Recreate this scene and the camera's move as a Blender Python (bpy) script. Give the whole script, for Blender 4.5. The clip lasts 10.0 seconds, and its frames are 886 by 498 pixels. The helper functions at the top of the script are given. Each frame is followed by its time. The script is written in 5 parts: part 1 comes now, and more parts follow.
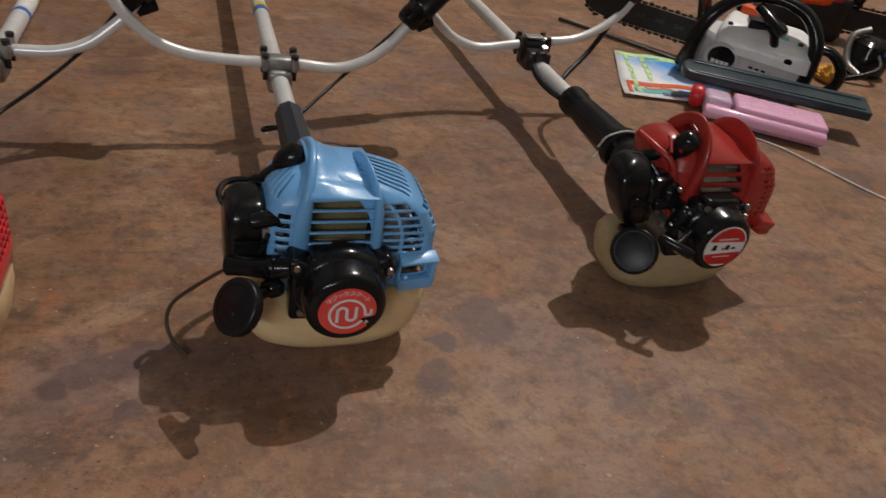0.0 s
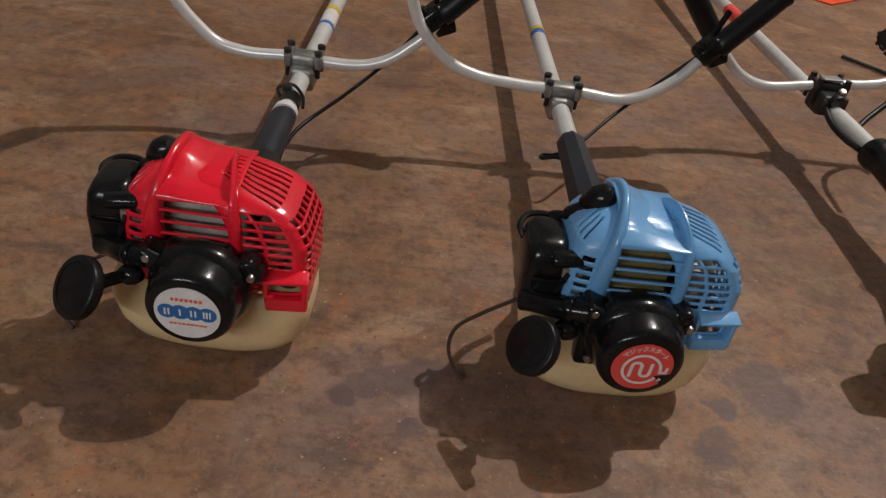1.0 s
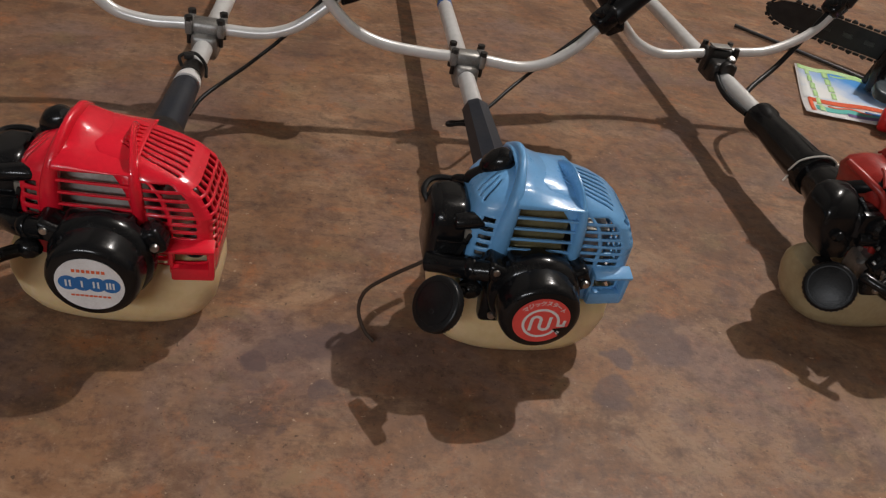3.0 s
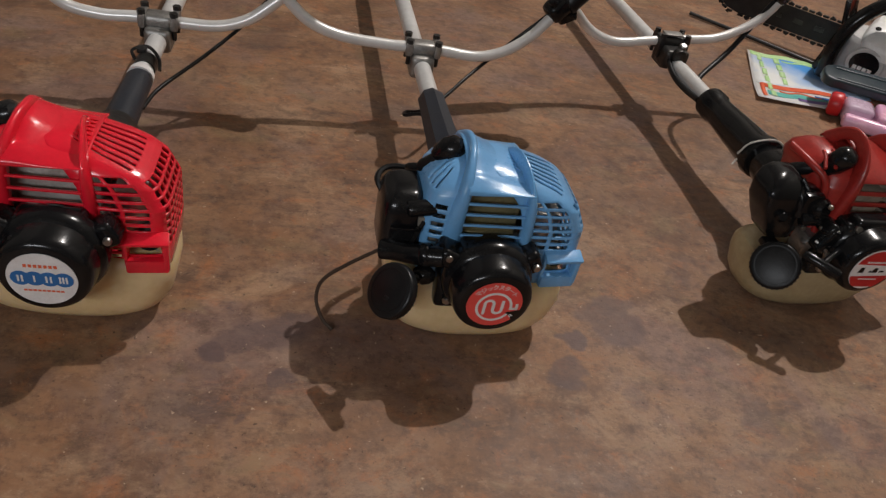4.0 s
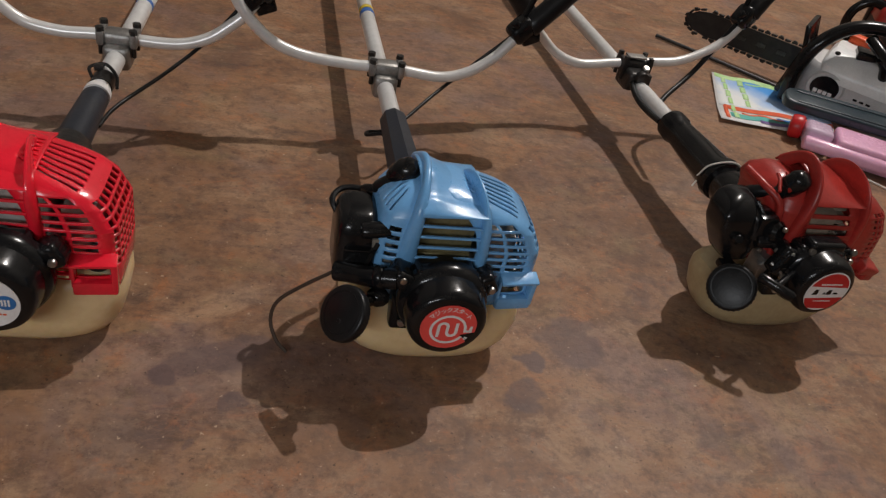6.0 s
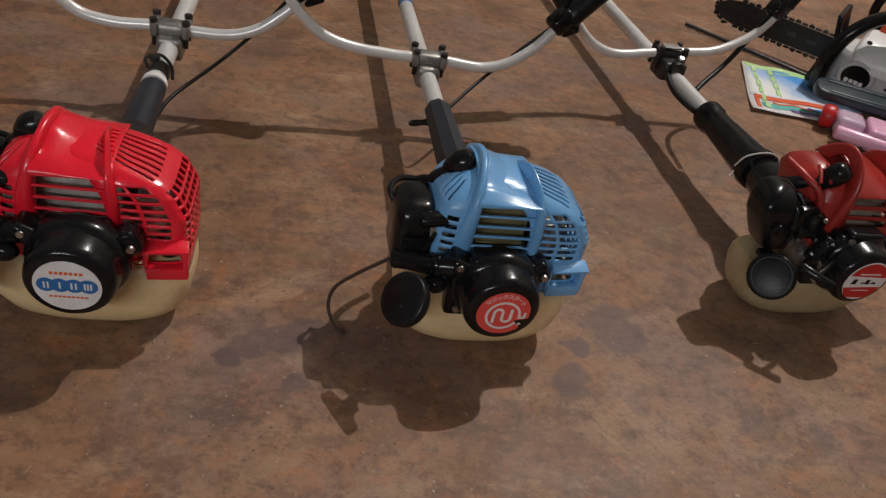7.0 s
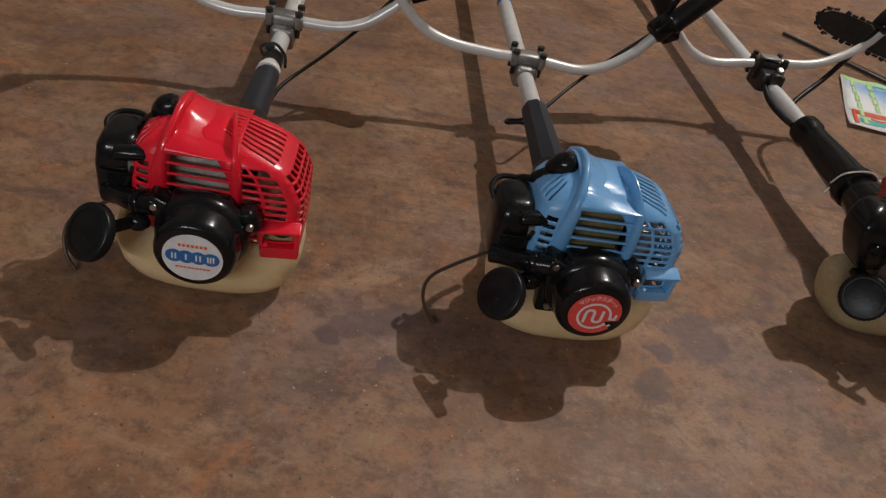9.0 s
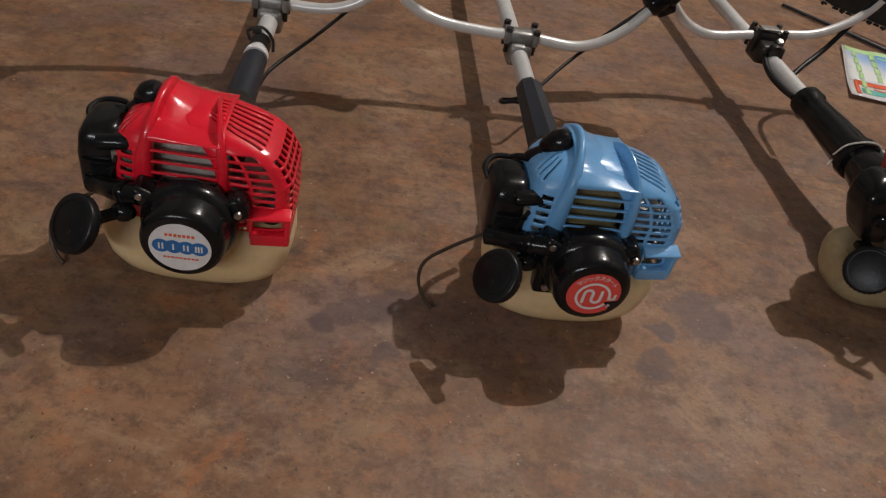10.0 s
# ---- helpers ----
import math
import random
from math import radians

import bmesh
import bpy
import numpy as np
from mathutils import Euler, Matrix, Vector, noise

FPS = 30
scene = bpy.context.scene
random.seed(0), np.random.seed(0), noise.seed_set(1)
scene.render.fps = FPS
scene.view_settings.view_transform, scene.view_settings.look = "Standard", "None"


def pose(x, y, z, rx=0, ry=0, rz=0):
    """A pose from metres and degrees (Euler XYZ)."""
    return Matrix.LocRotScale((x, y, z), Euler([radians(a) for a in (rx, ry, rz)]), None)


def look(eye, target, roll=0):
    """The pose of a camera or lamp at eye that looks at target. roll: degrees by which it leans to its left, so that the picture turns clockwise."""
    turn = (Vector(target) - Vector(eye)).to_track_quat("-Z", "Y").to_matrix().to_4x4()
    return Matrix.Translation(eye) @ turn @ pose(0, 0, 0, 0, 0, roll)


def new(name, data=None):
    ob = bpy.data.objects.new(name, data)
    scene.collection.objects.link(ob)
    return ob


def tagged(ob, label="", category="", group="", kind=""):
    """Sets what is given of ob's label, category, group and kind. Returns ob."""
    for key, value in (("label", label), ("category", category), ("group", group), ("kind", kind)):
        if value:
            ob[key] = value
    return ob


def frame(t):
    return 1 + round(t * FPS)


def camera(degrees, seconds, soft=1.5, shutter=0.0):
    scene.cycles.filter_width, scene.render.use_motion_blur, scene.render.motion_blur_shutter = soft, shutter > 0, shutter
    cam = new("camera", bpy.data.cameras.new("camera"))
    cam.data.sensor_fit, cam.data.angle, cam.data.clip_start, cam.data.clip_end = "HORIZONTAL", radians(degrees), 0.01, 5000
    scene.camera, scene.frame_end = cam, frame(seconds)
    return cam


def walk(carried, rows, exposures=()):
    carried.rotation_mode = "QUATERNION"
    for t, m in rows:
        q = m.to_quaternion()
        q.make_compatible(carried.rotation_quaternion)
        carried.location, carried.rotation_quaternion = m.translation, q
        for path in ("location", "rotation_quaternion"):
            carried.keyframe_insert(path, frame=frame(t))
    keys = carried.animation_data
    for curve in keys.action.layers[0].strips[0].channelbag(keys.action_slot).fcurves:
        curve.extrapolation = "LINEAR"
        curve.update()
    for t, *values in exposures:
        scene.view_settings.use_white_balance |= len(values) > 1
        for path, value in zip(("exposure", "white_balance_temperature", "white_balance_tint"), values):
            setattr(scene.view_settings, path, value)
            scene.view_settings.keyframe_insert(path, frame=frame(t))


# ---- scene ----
cam = camera(61.3, 10.0, soft=1.25, shutter=0.2)
PATH = [
    (0, (0.028, -0.001, 0.577), (0.01, 1.638, -0.569), 12.3),
    (0.2, (0.019, 0.006, 0.579), (-0.113, 1.65, -0.553), 11.5),
    (0.3, (0.009, 0.01, 0.576), (-0.196, 1.642, -0.561), 10.7),
    (0.5, (-0.028, 0.016, 0.569), (-0.384, 1.626, -0.562), 9.7),
    (0.8, (-0.069, 0.008, 0.568), (-0.55, 1.569, -0.586), 9.4),
    (1, (-0.085, 0.006, 0.569), (-0.583, 1.529, -0.627), 9.5),
    (1.5, (-0.074, 0.005, 0.565), (-0.481, 1.521, -0.674), 10.4),
    (2, (-0.067, 0.008, 0.568), (-0.398, 1.545, -0.668), 12.1),
    (2.5, (-0.066, 0.001, 0.571), (-0.36, 1.553, -0.655), 12.6),
    (3.8, (-0.048, -0.016, 0.585), (-0.29, 1.55, -0.636), 12.7),
    (4, (-0.043, -0.016, 0.585), (-0.248, 1.55, -0.642), 13.1),
    (4.5, (-0.04, -0.015, 0.585), (-0.175, 1.553, -0.649), 14.2),
    (5, (-0.041, -0.011, 0.589), (-0.097, 1.562, -0.645), 17.4),
    (5.5, (-0.028, 0.009, 0.584), (-0.218, 1.608, -0.602), 14.1),
    (5.7, (-0.018, 0.007, 0.586), (-0.181, 1.616, -0.59), 14.3),
    (6.8, (-0.059, -0.036, 0.604), (-0.218, 1.543, -0.612), 14.4),
    (7, (-0.065, -0.035, 0.603), (-0.242, 1.539, -0.618), 14.3),
    (7.5, (-0.069, -0.035, 0.603), (-0.22, 1.536, -0.626), 15.5),
    (8, (-0.073, -0.061, 0.617), (-0.259, 1.513, -0.603), 15.3),
    (8.5, (-0.093, -0.071, 0.621), (-0.362, 1.47, -0.624), 15.6),
    (9, (-0.098, -0.068, 0.616), (-0.42, 1.444, -0.653), 14.8),
    (9.5, (-0.091, -0.061, 0.613), (-0.399, 1.448, -0.662), 14.2),
    (10, (-0.091, -0.053, 0.605), (-0.407, 1.434, -0.695), 13.3),
]
walk(cam, [(t, look(eye, target, roll)) for t, eye, target, roll in PATH], [(0, 0.0), (2.5, 0.04), (5, 0.03), (7, -0.02), (8.5, -0.12), (10, -0.08)])

# ---- light ----
world = bpy.data.worlds.new("night")
scene.world = world
world.use_nodes = True
world.node_tree.nodes["Background"].inputs[0].default_value = (0.5, 0.55, 0.65, 1)
world.node_tree.nodes["Background"].inputs[1].default_value = 0.02
scene.view_settings.exposure = 0.0
LAMP = (0.95, 3.08, 4.20)


def lamp(name, place, watts, radius, colour):
    data = bpy.data.lights.new(name, "POINT")
    data.energy, data.shadow_soft_size, data.color = watts, radius, colour
    ob = new(name, data)
    ob.location = place
    return ob


lamp("pendant_light", LAMP, 482, 0.03, (1.0, 0.94, 0.905))
# unseen fill light, added behind the camera to brighten the near faces
FILL_AT = (-0.45, -1.60, 1.25)
strip = bpy.data.lights.new("fill_light", "AREA")
strip.shape, strip.size, strip.size_y, strip.energy, strip.color = "RECTANGLE", 1.2, 0.10, 19.5, (0.92, 0.95, 1.0)
new("fill_light", strip).matrix_basis = pose(*FILL_AT, 90, 0, 0)

# ---- materials ----


def material(name, colour, rough=0.5, metal=0.0, second=None, scale=30.0, amount=0.5, bump=0.0, bump_scale=200.0, coat=0.0, transmit=0.0, spread=0.12, ior=1.45, sss=0.0):
    """A surface with two scales of variation in colour and gloss, and fine relief."""
    m = bpy.data.materials.new(name)
    m.use_nodes = True
    n, l = m.node_tree.nodes, m.node_tree.links
    b = n["Principled BSDF"]
    tc = n.new("ShaderNodeTexCoord")
    big = n.new("ShaderNodeTexNoise")
    big.inputs["Scale"].default_value, big.inputs["Detail"].default_value = scale, 6
    small = n.new("ShaderNodeTexNoise")
    small.inputs["Scale"].default_value, small.inputs["Detail"].default_value = scale * 9, 4
    l.new(tc.outputs["Object"], big.inputs["Vector"])
    l.new(tc.outputs["Object"], small.inputs["Vector"])
    add = n.new("ShaderNodeMath")
    add.operation = "MULTIPLY_ADD"
    l.new(small.outputs["Fac"], add.inputs[0])
    add.inputs[1].default_value = 0.45
    half = n.new("ShaderNodeMath")
    half.operation = "MULTIPLY"
    l.new(big.outputs["Fac"], half.inputs[0])
    half.inputs[1].default_value = 0.75
    l.new(half.outputs[0], add.inputs[2])
    ramp = n.new("ShaderNodeMapRange")
    ramp.inputs["From Min"].default_value, ramp.inputs["From Max"].default_value = 0.5 - amount * 0.3 + 0.1, 0.85
    l.new(add.outputs[0], ramp.inputs["Value"])
    mix = n.new("ShaderNodeMix")
    mix.data_type = "RGBA"
    mix.inputs["A"].default_value = (*colour, 1)
    mix.inputs["B"].default_value = (*(second or [c * 0.6 for c in colour]), 1)
    l.new(ramp.outputs[0], mix.inputs["Factor"])
    l.new(mix.outputs["Result"], b.inputs["Base Color"])
    gloss = n.new("ShaderNodeMapRange")
    gloss.inputs["To Min"].default_value, gloss.inputs["To Max"].default_value = max(0.03, rough - spread), min(1, rough + spread)
    l.new(add.outputs[0], gloss.inputs["Value"])
    l.new(gloss.outputs[0], b.inputs["Roughness"])
    b.inputs["Metallic"].default_value = metal
    b.inputs["IOR"].default_value = ior
    b.inputs["Coat Weight"].default_value = coat
    b.inputs["Coat Roughness"].default_value = 0.08
    b.inputs["Transmission Weight"].default_value = transmit
    b.inputs["Subsurface Weight"].default_value = sss
    b.inputs["Subsurface Radius"].default_value = (0.02, 0.015, 0.008)
    b.inputs["Subsurface Scale"].default_value = 0.5
    if bump:
        grain = n.new("ShaderNodeTexNoise")
        grain.inputs["Scale"].default_value, grain.inputs["Detail"].default_value = bump_scale, 5
        l.new(tc.outputs["Object"], grain.inputs["Vector"])
        bp = n.new("ShaderNodeBump")
        bp.inputs["Strength"].default_value, bp.inputs["Distance"].default_value = bump, 0.002
        l.new(grain.outputs["Fac"], bp.inputs["Height"])
        l.new(bp.outputs["Normal"], b.inputs["Normal"])
    return m


def floor_material():
    m = bpy.data.materials.new("worn brown floor")
    m.use_nodes = True
    n, l = m.node_tree.nodes, m.node_tree.links
    b = n["Principled BSDF"]
    tc = n.new("ShaderNodeTexCoord")

    turned_way = n.new("ShaderNodeMapping")
    turned_way.inputs["Rotation"].default_value = (0, 0, radians(-21))
    l.new(tc.outputs["Object"], turned_way.inputs["Vector"])

    def noisy(scale, detail=6, rough=0.55, stretch=(1, 1, 1), shift=(0, 0, 0), distort=0.0):
        mp = n.new("ShaderNodeMapping")
        mp.inputs["Scale"].default_value, mp.inputs["Location"].default_value = stretch, shift
        l.new(turned_way.outputs[0], mp.inputs["Vector"])
        t = n.new("ShaderNodeTexNoise")
        t.inputs["Scale"].default_value, t.inputs["Detail"].default_value = scale, detail
        t.inputs["Roughness"].default_value, t.inputs["Distortion"].default_value = rough, distort
        l.new(mp.outputs[0], t.inputs["Vector"])
        return t.outputs["Fac"]

    def span(value, lo, hi, a=0.0, z=1.0):
        r = n.new("ShaderNodeMapRange")
        r.interpolation_type = "SMOOTHSTEP"
        for k, v in zip(("From Min", "From Max", "To Min", "To Max"), (lo, hi, a, z)):
            r.inputs[k].default_value = v
        l.new(value, r.inputs["Value"])
        return r.outputs[0]

    def blend(factor, a, colour, kind="MIX"):
        x = n.new("ShaderNodeMix")
        x.data_type, x.blend_type = "RGBA", kind
        l.new(factor, x.inputs["Factor"])
        if isinstance(a, tuple):
            x.inputs["A"].default_value = (*a, 1)
        else:
            l.new(a, x.inputs["A"])
        x.inputs["B"].default_value = (*colour, 1)
        return x.outputs["Result"]

    def math2(kind, a, c):
        x = n.new("ShaderNodeMath")
        x.operation, x.use_clamp = kind, True
        for k, v in ((0, a), (1, c)):
            if isinstance(v, float):
                x.inputs[k].default_value = v
            else:
                l.new(v, x.inputs[k])
        return x.outputs[0]

    colour = blend(span(noisy(2.7, 9, 0.62), 0.40, 0.62), FLOOR_A, FLOOR_B)
    colour = blend(span(noisy(7, 10, 0.7, shift=(3, 1, 0), distort=0.4), 0.46, 0.68, 0, 0.7), colour, FLOOR_C)
    # dark mottling
    colour = blend(span(noisy(10, 10, 0.72, (1, 1.15, 1), (1, 6, 0), 0.5), 0.47, 0.64, 0, 0.62), colour, (0.105, 0.058, 0.040))
    # streaks that run along the board, in places
    streaks = math2("MULTIPLY", span(noisy(3.2, 9, 0.75, (1.6, 6, 1), (0, 7, 0), 0.4), 0.52, 0.66, 0, 0.75), span(noisy(2.2, 4, 0.5, shift=(8, 3, 0)), 0.38, 0.54))
    colour = blend(streaks, colour, (0.085, 0.054, 0.042))
    colour = blend(span(noisy(6, 9, 0.75, (1.0, 1.6, 1), (2, 3, 0), 0.4), 0.49, 0.66, 0, 0.72), colour, (0.40, 0.255, 0.155))
    # grey rubbed patches
    colour = blend(span(noisy(5, 9, 0.68, shift=(5, 5, 0), distort=0.3), 0.51, 0.67, 0, 0.55), colour, (0.215, 0.155, 0.125))
    # rusty orange scuffs
    colour = blend(span(noisy(16, 9, 0.78, (1, 1.3, 1), (9, 2, 0), 0.5), 0.51, 0.68, 0, 0.75), colour, (0.38, 0.145, 0.055))
    # violet grey bloom and olive wear
    colour = blend(span(noisy(3.6, 8, 0.66, shift=(11, 4, 0), distort=0.6), 0.50, 0.66, 0, 0.45), colour, (0.190, 0.135, 0.135))
    colour = blend(span(noisy(8.5, 8, 0.7, (1, 1.4, 1), (6, 12, 0), 0.5), 0.52, 0.68, 0, 0.50), colour, (0.235, 0.165, 0.085))
    colour = blend(span(noisy(26, 8, 0.78, (1, 1.3, 1), (3, 15, 0), 0.4), 0.47, 0.66, 0, 0.55), colour, (0.125, 0.070, 0.046))
    # fine grain
    colour = blend(span(noisy(48, 8, 0.8, (1, 1.1, 1), (7, 7, 0)), 0.46, 0.66, 0, 0.66), colour, (0.090, 0.052, 0.038))
    colour = blend(span(noisy(90, 6, 0.8, shift=(2, 9, 0)), 0.52, 0.72, 0, 0.42), colour, (0.42, 0.27, 0.18))
    # oil stains
    warp = n.new("ShaderNodeTexNoise")
    warp.inputs["Scale"].default_value, warp.inputs["Detail"].default_value = 14, 5
    l.new(tc.outputs["Object"], warp.inputs["Vector"])
    off = n.new("ShaderNodeVectorMath")
    off.operation = "MULTIPLY_ADD"
    off.inputs[1].default_value, off.inputs[2].default_value = (0.11, 0.11, 0), (-0.055, -0.055, 0)
    l.new(warp.outputs["Color"], off.inputs[0])
    moved = n.new("ShaderNodeVectorMath")
    moved.operation = "ADD"
    l.new(tc.outputs["Object"], moved.inputs[0])
    l.new(off.outputs[0], moved.inputs[1])
    total = None
    for x, y, r, weight in STAINS:
        d = n.new("ShaderNodeVectorMath")
        d.operation = "DISTANCE"
        l.new(moved.outputs[0], d.inputs[0])
        d.inputs[1].default_value = (x, y, 0)
        f = span(d.outputs["Value"], r * 0.7, r * 1.1, weight, 0.0)
        total = f if total is None else math2("MAXIMUM", total, f)
    colour = blend(total, colour, (0.100, 0.066, 0.064))
    # specks and pits
    colour = blend(span(noisy(150, 3, 0.6), 0.64, 0.72, 0, 0.7), colour, (0.05, 0.03, 0.02))
    colour = blend(span(noisy(110, 3, 0.6, shift=(4, 4, 0)), 0.67, 0.74, 0, 0.8), colour, (0.50, 0.36, 0.25))
    l.new(colour, b.inputs["Base Color"])
    rough = span(noisy(11, 8, 0.65, shift=(2, 8, 0)), 0.3, 0.7, FLOOR_ROUGH - 0.07, FLOOR_ROUGH + 0.1)
    l.new(rough, b.inputs["Roughness"])
    b.inputs["Specular IOR Level"].default_value = 0.27
    bp = n.new("ShaderNodeBump")
    bp.inputs["Strength"].default_value, bp.inputs["Distance"].default_value = 0.5, 0.002
    l.new(noisy(60, 8, 0.7), bp.inputs["Height"])
    l.new(bp.outputs["Normal"], b.inputs["Normal"])
    return m


FLOOR_A, FLOOR_B, FLOOR_C, FLOOR_ROUGH = (0.290, 0.155, 0.083), (0.200, 0.100, 0.052), (0.310, 0.185, 0.112), 0.48
STAINS = [
    (-0.305, 0.464, 0.023, 0.8), (-0.280, 0.498, 0.038, 0.6), (-0.245, 0.520, 0.030, 0.5), (0.080, 0.690, 0.041, 0.6), (0.040, 0.633, 0.016, 0.75), (0.052, 0.587, 0.020, 0.55),
    (0.114, 0.590, 0.020, 0.35), (0.253, 0.613, 0.027, 0.35), (0.332, 0.615, 0.018, 0.3), (-0.227, 0.444, 0.013, 0.6), (-0.250, 0.390, 0.010, 0.5), (-0.287, 0.378, 0.018, 0.35), (0.753, 1.347, 0.045, 0.6), (-0.579, 1.155, 0.045, 0.3),
]
M_FLOOR = floor_material()
M_WALL = material("painted wall", (0.22, 0.21, 0.19), 0.8, second=(0.16, 0.15, 0.13), scale=2, bump=0.2)
M_CEIL = material("ceiling board", (0.26, 0.25, 0.23), 0.85, second=(0.20, 0.19, 0.17), scale=2, bump=0.1)
M_BLUE = material("sky blue plastic", (0.170, 0.415, 0.73), 0.27, second=(0.135, 0.345, 0.62), scale=25, bump=0.09, coat=0.35)
M_RED = material("bright red plastic", (0.83, 0.014, 0.036), 0.20, second=(0.70, 0.011, 0.027), scale=25, bump=0.10, coat=0.5)
M_DULL = material("faded red plastic", (0.41, 0.031, 0.024), 0.30, second=(0.24, 0.018, 0.014), scale=25, bump=0.06, coat=0.15)
M_TANK = material("cream tank plastic", (0.80, 0.62, 0.36), 0.30, second=(0.68, 0.49, 0.25), scale=14, bump=0.03, sss=0.6)
M_BLACK = material("glossy black plastic", (0.006, 0.006, 0.007), 0.17, second=(0.011, 0.011, 0.011), scale=40, bump=0.05, spread=0.06, ior=1.38)
M_RUBBER = material("matt black rubber", (0.006, 0.006, 0.007), 0.34, second=(0.012, 0.012, 0.012), scale=40, bump=0.12, bump_scale=500, ior=1.36)
M_SLEEVE = material("grey black sleeve", (0.016, 0.020, 0.030), 0.42, second=(0.03, 0.03, 0.034), scale=30, bump=0.1)
M_ALU = material("dull aluminium tube", (0.76, 0.76, 0.75), 0.38, 0.3, second=(0.58, 0.57, 0.55), scale=8)
M_CHROME = material("bright steel tube", (0.80, 0.79, 0.77), 0.30, 0.25, second=(0.62, 0.60, 0.57), scale=6)
M_CAST = material("cast grey metal", (0.36, 0.35, 0.33), 0.45, 0.85, second=(0.20, 0.19, 0.18), scale=60, bump=0.25)
M_CARB = material("oily grey casting", (0.36, 0.33, 0.28), 0.42, 0.5, second=(0.14, 0.12, 0.10), scale=90, bump=0.3)
M_DARKCAST = material("dark oily cast metal", (0.07, 0.068, 0.066), 0.36, 0.8, second=(0.03, 0.028, 0.027), scale=60, bump=0.25)
M_BARSTEEL = material("black oily bar steel", (0.014, 0.013, 0.013), 0.42, 0.3, second=(0.03, 0.027, 0.025), scale=50, bump=0.3)
M_STEEL = material("zinc bolt", (0.55, 0.54, 0.52), 0.3, 1.0, second=(0.32, 0.30, 0.28), scale=80, bump=0.1)
M_BRASS = material("oily brass fins", (0.25, 0.21, 0.105), 0.42, 0.30, second=(0.11, 0.092, 0.048), scale=30, bump=0.2)
M_DUSTY = material("dusty metal fins", (0.36, 0.29, 0.22), 0.65, 0.1, second=(0.20, 0.15, 0.11), scale=40, bump=0.3)
M_FIN = material("pale metal fins", (0.55, 0.53, 0.49), 0.4, 0.3, second=(0.30, 0.27, 0.24), scale=40, bump=0.2)
# the older cutter's tank plastic, darkened in colour for the shade it lies in
M_SHADETANK = material("shade-darkened tank plastic", (0.45, 0.355, 0.20), 0.38, second=(0.33, 0.24, 0.13), scale=12, bump=0.05, sss=0.15)
M_WHITE = material("white plastic", (0.82, 0.82, 0.81), 0.32, second=(0.68, 0.67, 0.65), scale=30, bump=0.05)
M_GREY = material("grey plastic", (0.60, 0.59, 0.58), 0.38, second=(0.45, 0.44, 0.43), scale=30, bump=0.1)
M_LABELRED = material("red label", (0.80, 0.085, 0.070), 0.35, second=(0.70, 0.07, 0.06), scale=60)
M_LABELDARK = material("deep red label", (0.55, 0.018, 0.020), 0.33, second=(0.45, 0.015, 0.018), scale=60)
M_LABELWHITE = material("white label", (0.80, 0.79, 0.78), 0.35, second=(0.66, 0.62, 0.60), scale=60)
M_LABELBLUE = material("blue print", (0.03, 0.16, 0.42), 0.4, second=(0.02, 0.12, 0.34), scale=60)
M_LABELORANGE = material("orange print", (0.80, 0.14, 0.05), 0.4, second=(0.65, 0.10, 0.04), scale=60)
M_ORANGE = material("orange plastic", (0.75, 0.10, 0.022), 0.4, second=(0.55, 0.06, 0.015), scale=20, bump=0.1)
M_PINK = material("pink plastic", (0.82, 0.46, 0.64), 0.25, second=(0.74, 0.38, 0.55), scale=16, bump=0.04, coat=0.2, sss=0.1)
M_LILAC = material("pale lilac plastic", (0.62, 0.46, 0.58), 0.25, second=(0.52, 0.38, 0.5), scale=16, coat=0.2)
M_SCAB = material("black scabbard plastic", (0.016, 0.030, 0.040), 0.30, second=(0.034, 0.052, 0.062), scale=18, bump=0.12)
M_YELLOW = material("yellow rag", (0.60, 0.33, 0.05), 0.8, second=(0.42, 0.2, 0.03), scale=60, bump=0.4)
M_HOSE = material("brown rubber hose", (0.06, 0.034, 0.02), 0.45, second=(0.04, 0.024, 0.015), scale=60)
M_CORD = material("white cord", (0.7, 0.68, 0.62), 0.6, second=(0.5, 0.47, 0.42), scale=60)
M_TEAL = material("teal label", (0.15, 0.55, 0.48), 0.4, second=(0.1, 0.45, 0.4), scale=60)
M_BLUETAG = material("blue tag", (0.05, 0.18, 0.55), 0.4, second=(0.04, 0.12, 0.4), scale=60)
M_YELLOWTAG = material("yellow tag", (0.75, 0.55, 0.05), 0.4, second=(0.6, 0.42, 0.04), scale=60)

# ---- mesh helpers ----


def part(name, bm, mat, parent=None, label="", smooth=True, solid=0.0):
    """Link a bmesh as one mesh object under a thing or a part."""
    mesh = bpy.data.meshes.new(name)
    bmesh.ops.recalc_face_normals(bm, faces=bm.faces)
    bm.to_mesh(mesh)
    bm.free()
    mesh.materials.append(mat)
    if smooth:
        for p in mesh.polygons:
            p.use_smooth = True
        mesh.set_sharp_from_angle(angle=radians(38))
    ob = new(name, mesh)
    if parent is not None:
        ob.parent = parent
    if label:
        tagged(ob, label)
    if solid:
        mod = ob.modifiers.new("thickness", "SOLIDIFY")
        mod.thickness, mod.offset = solid, -1
    return ob


def thing(name, m, label, category, group="", kind=""):
    ob = new(name)
    ob.empty_display_size = 0.05
    ob.matrix_basis = m
    return tagged(ob, label, category, group, kind)


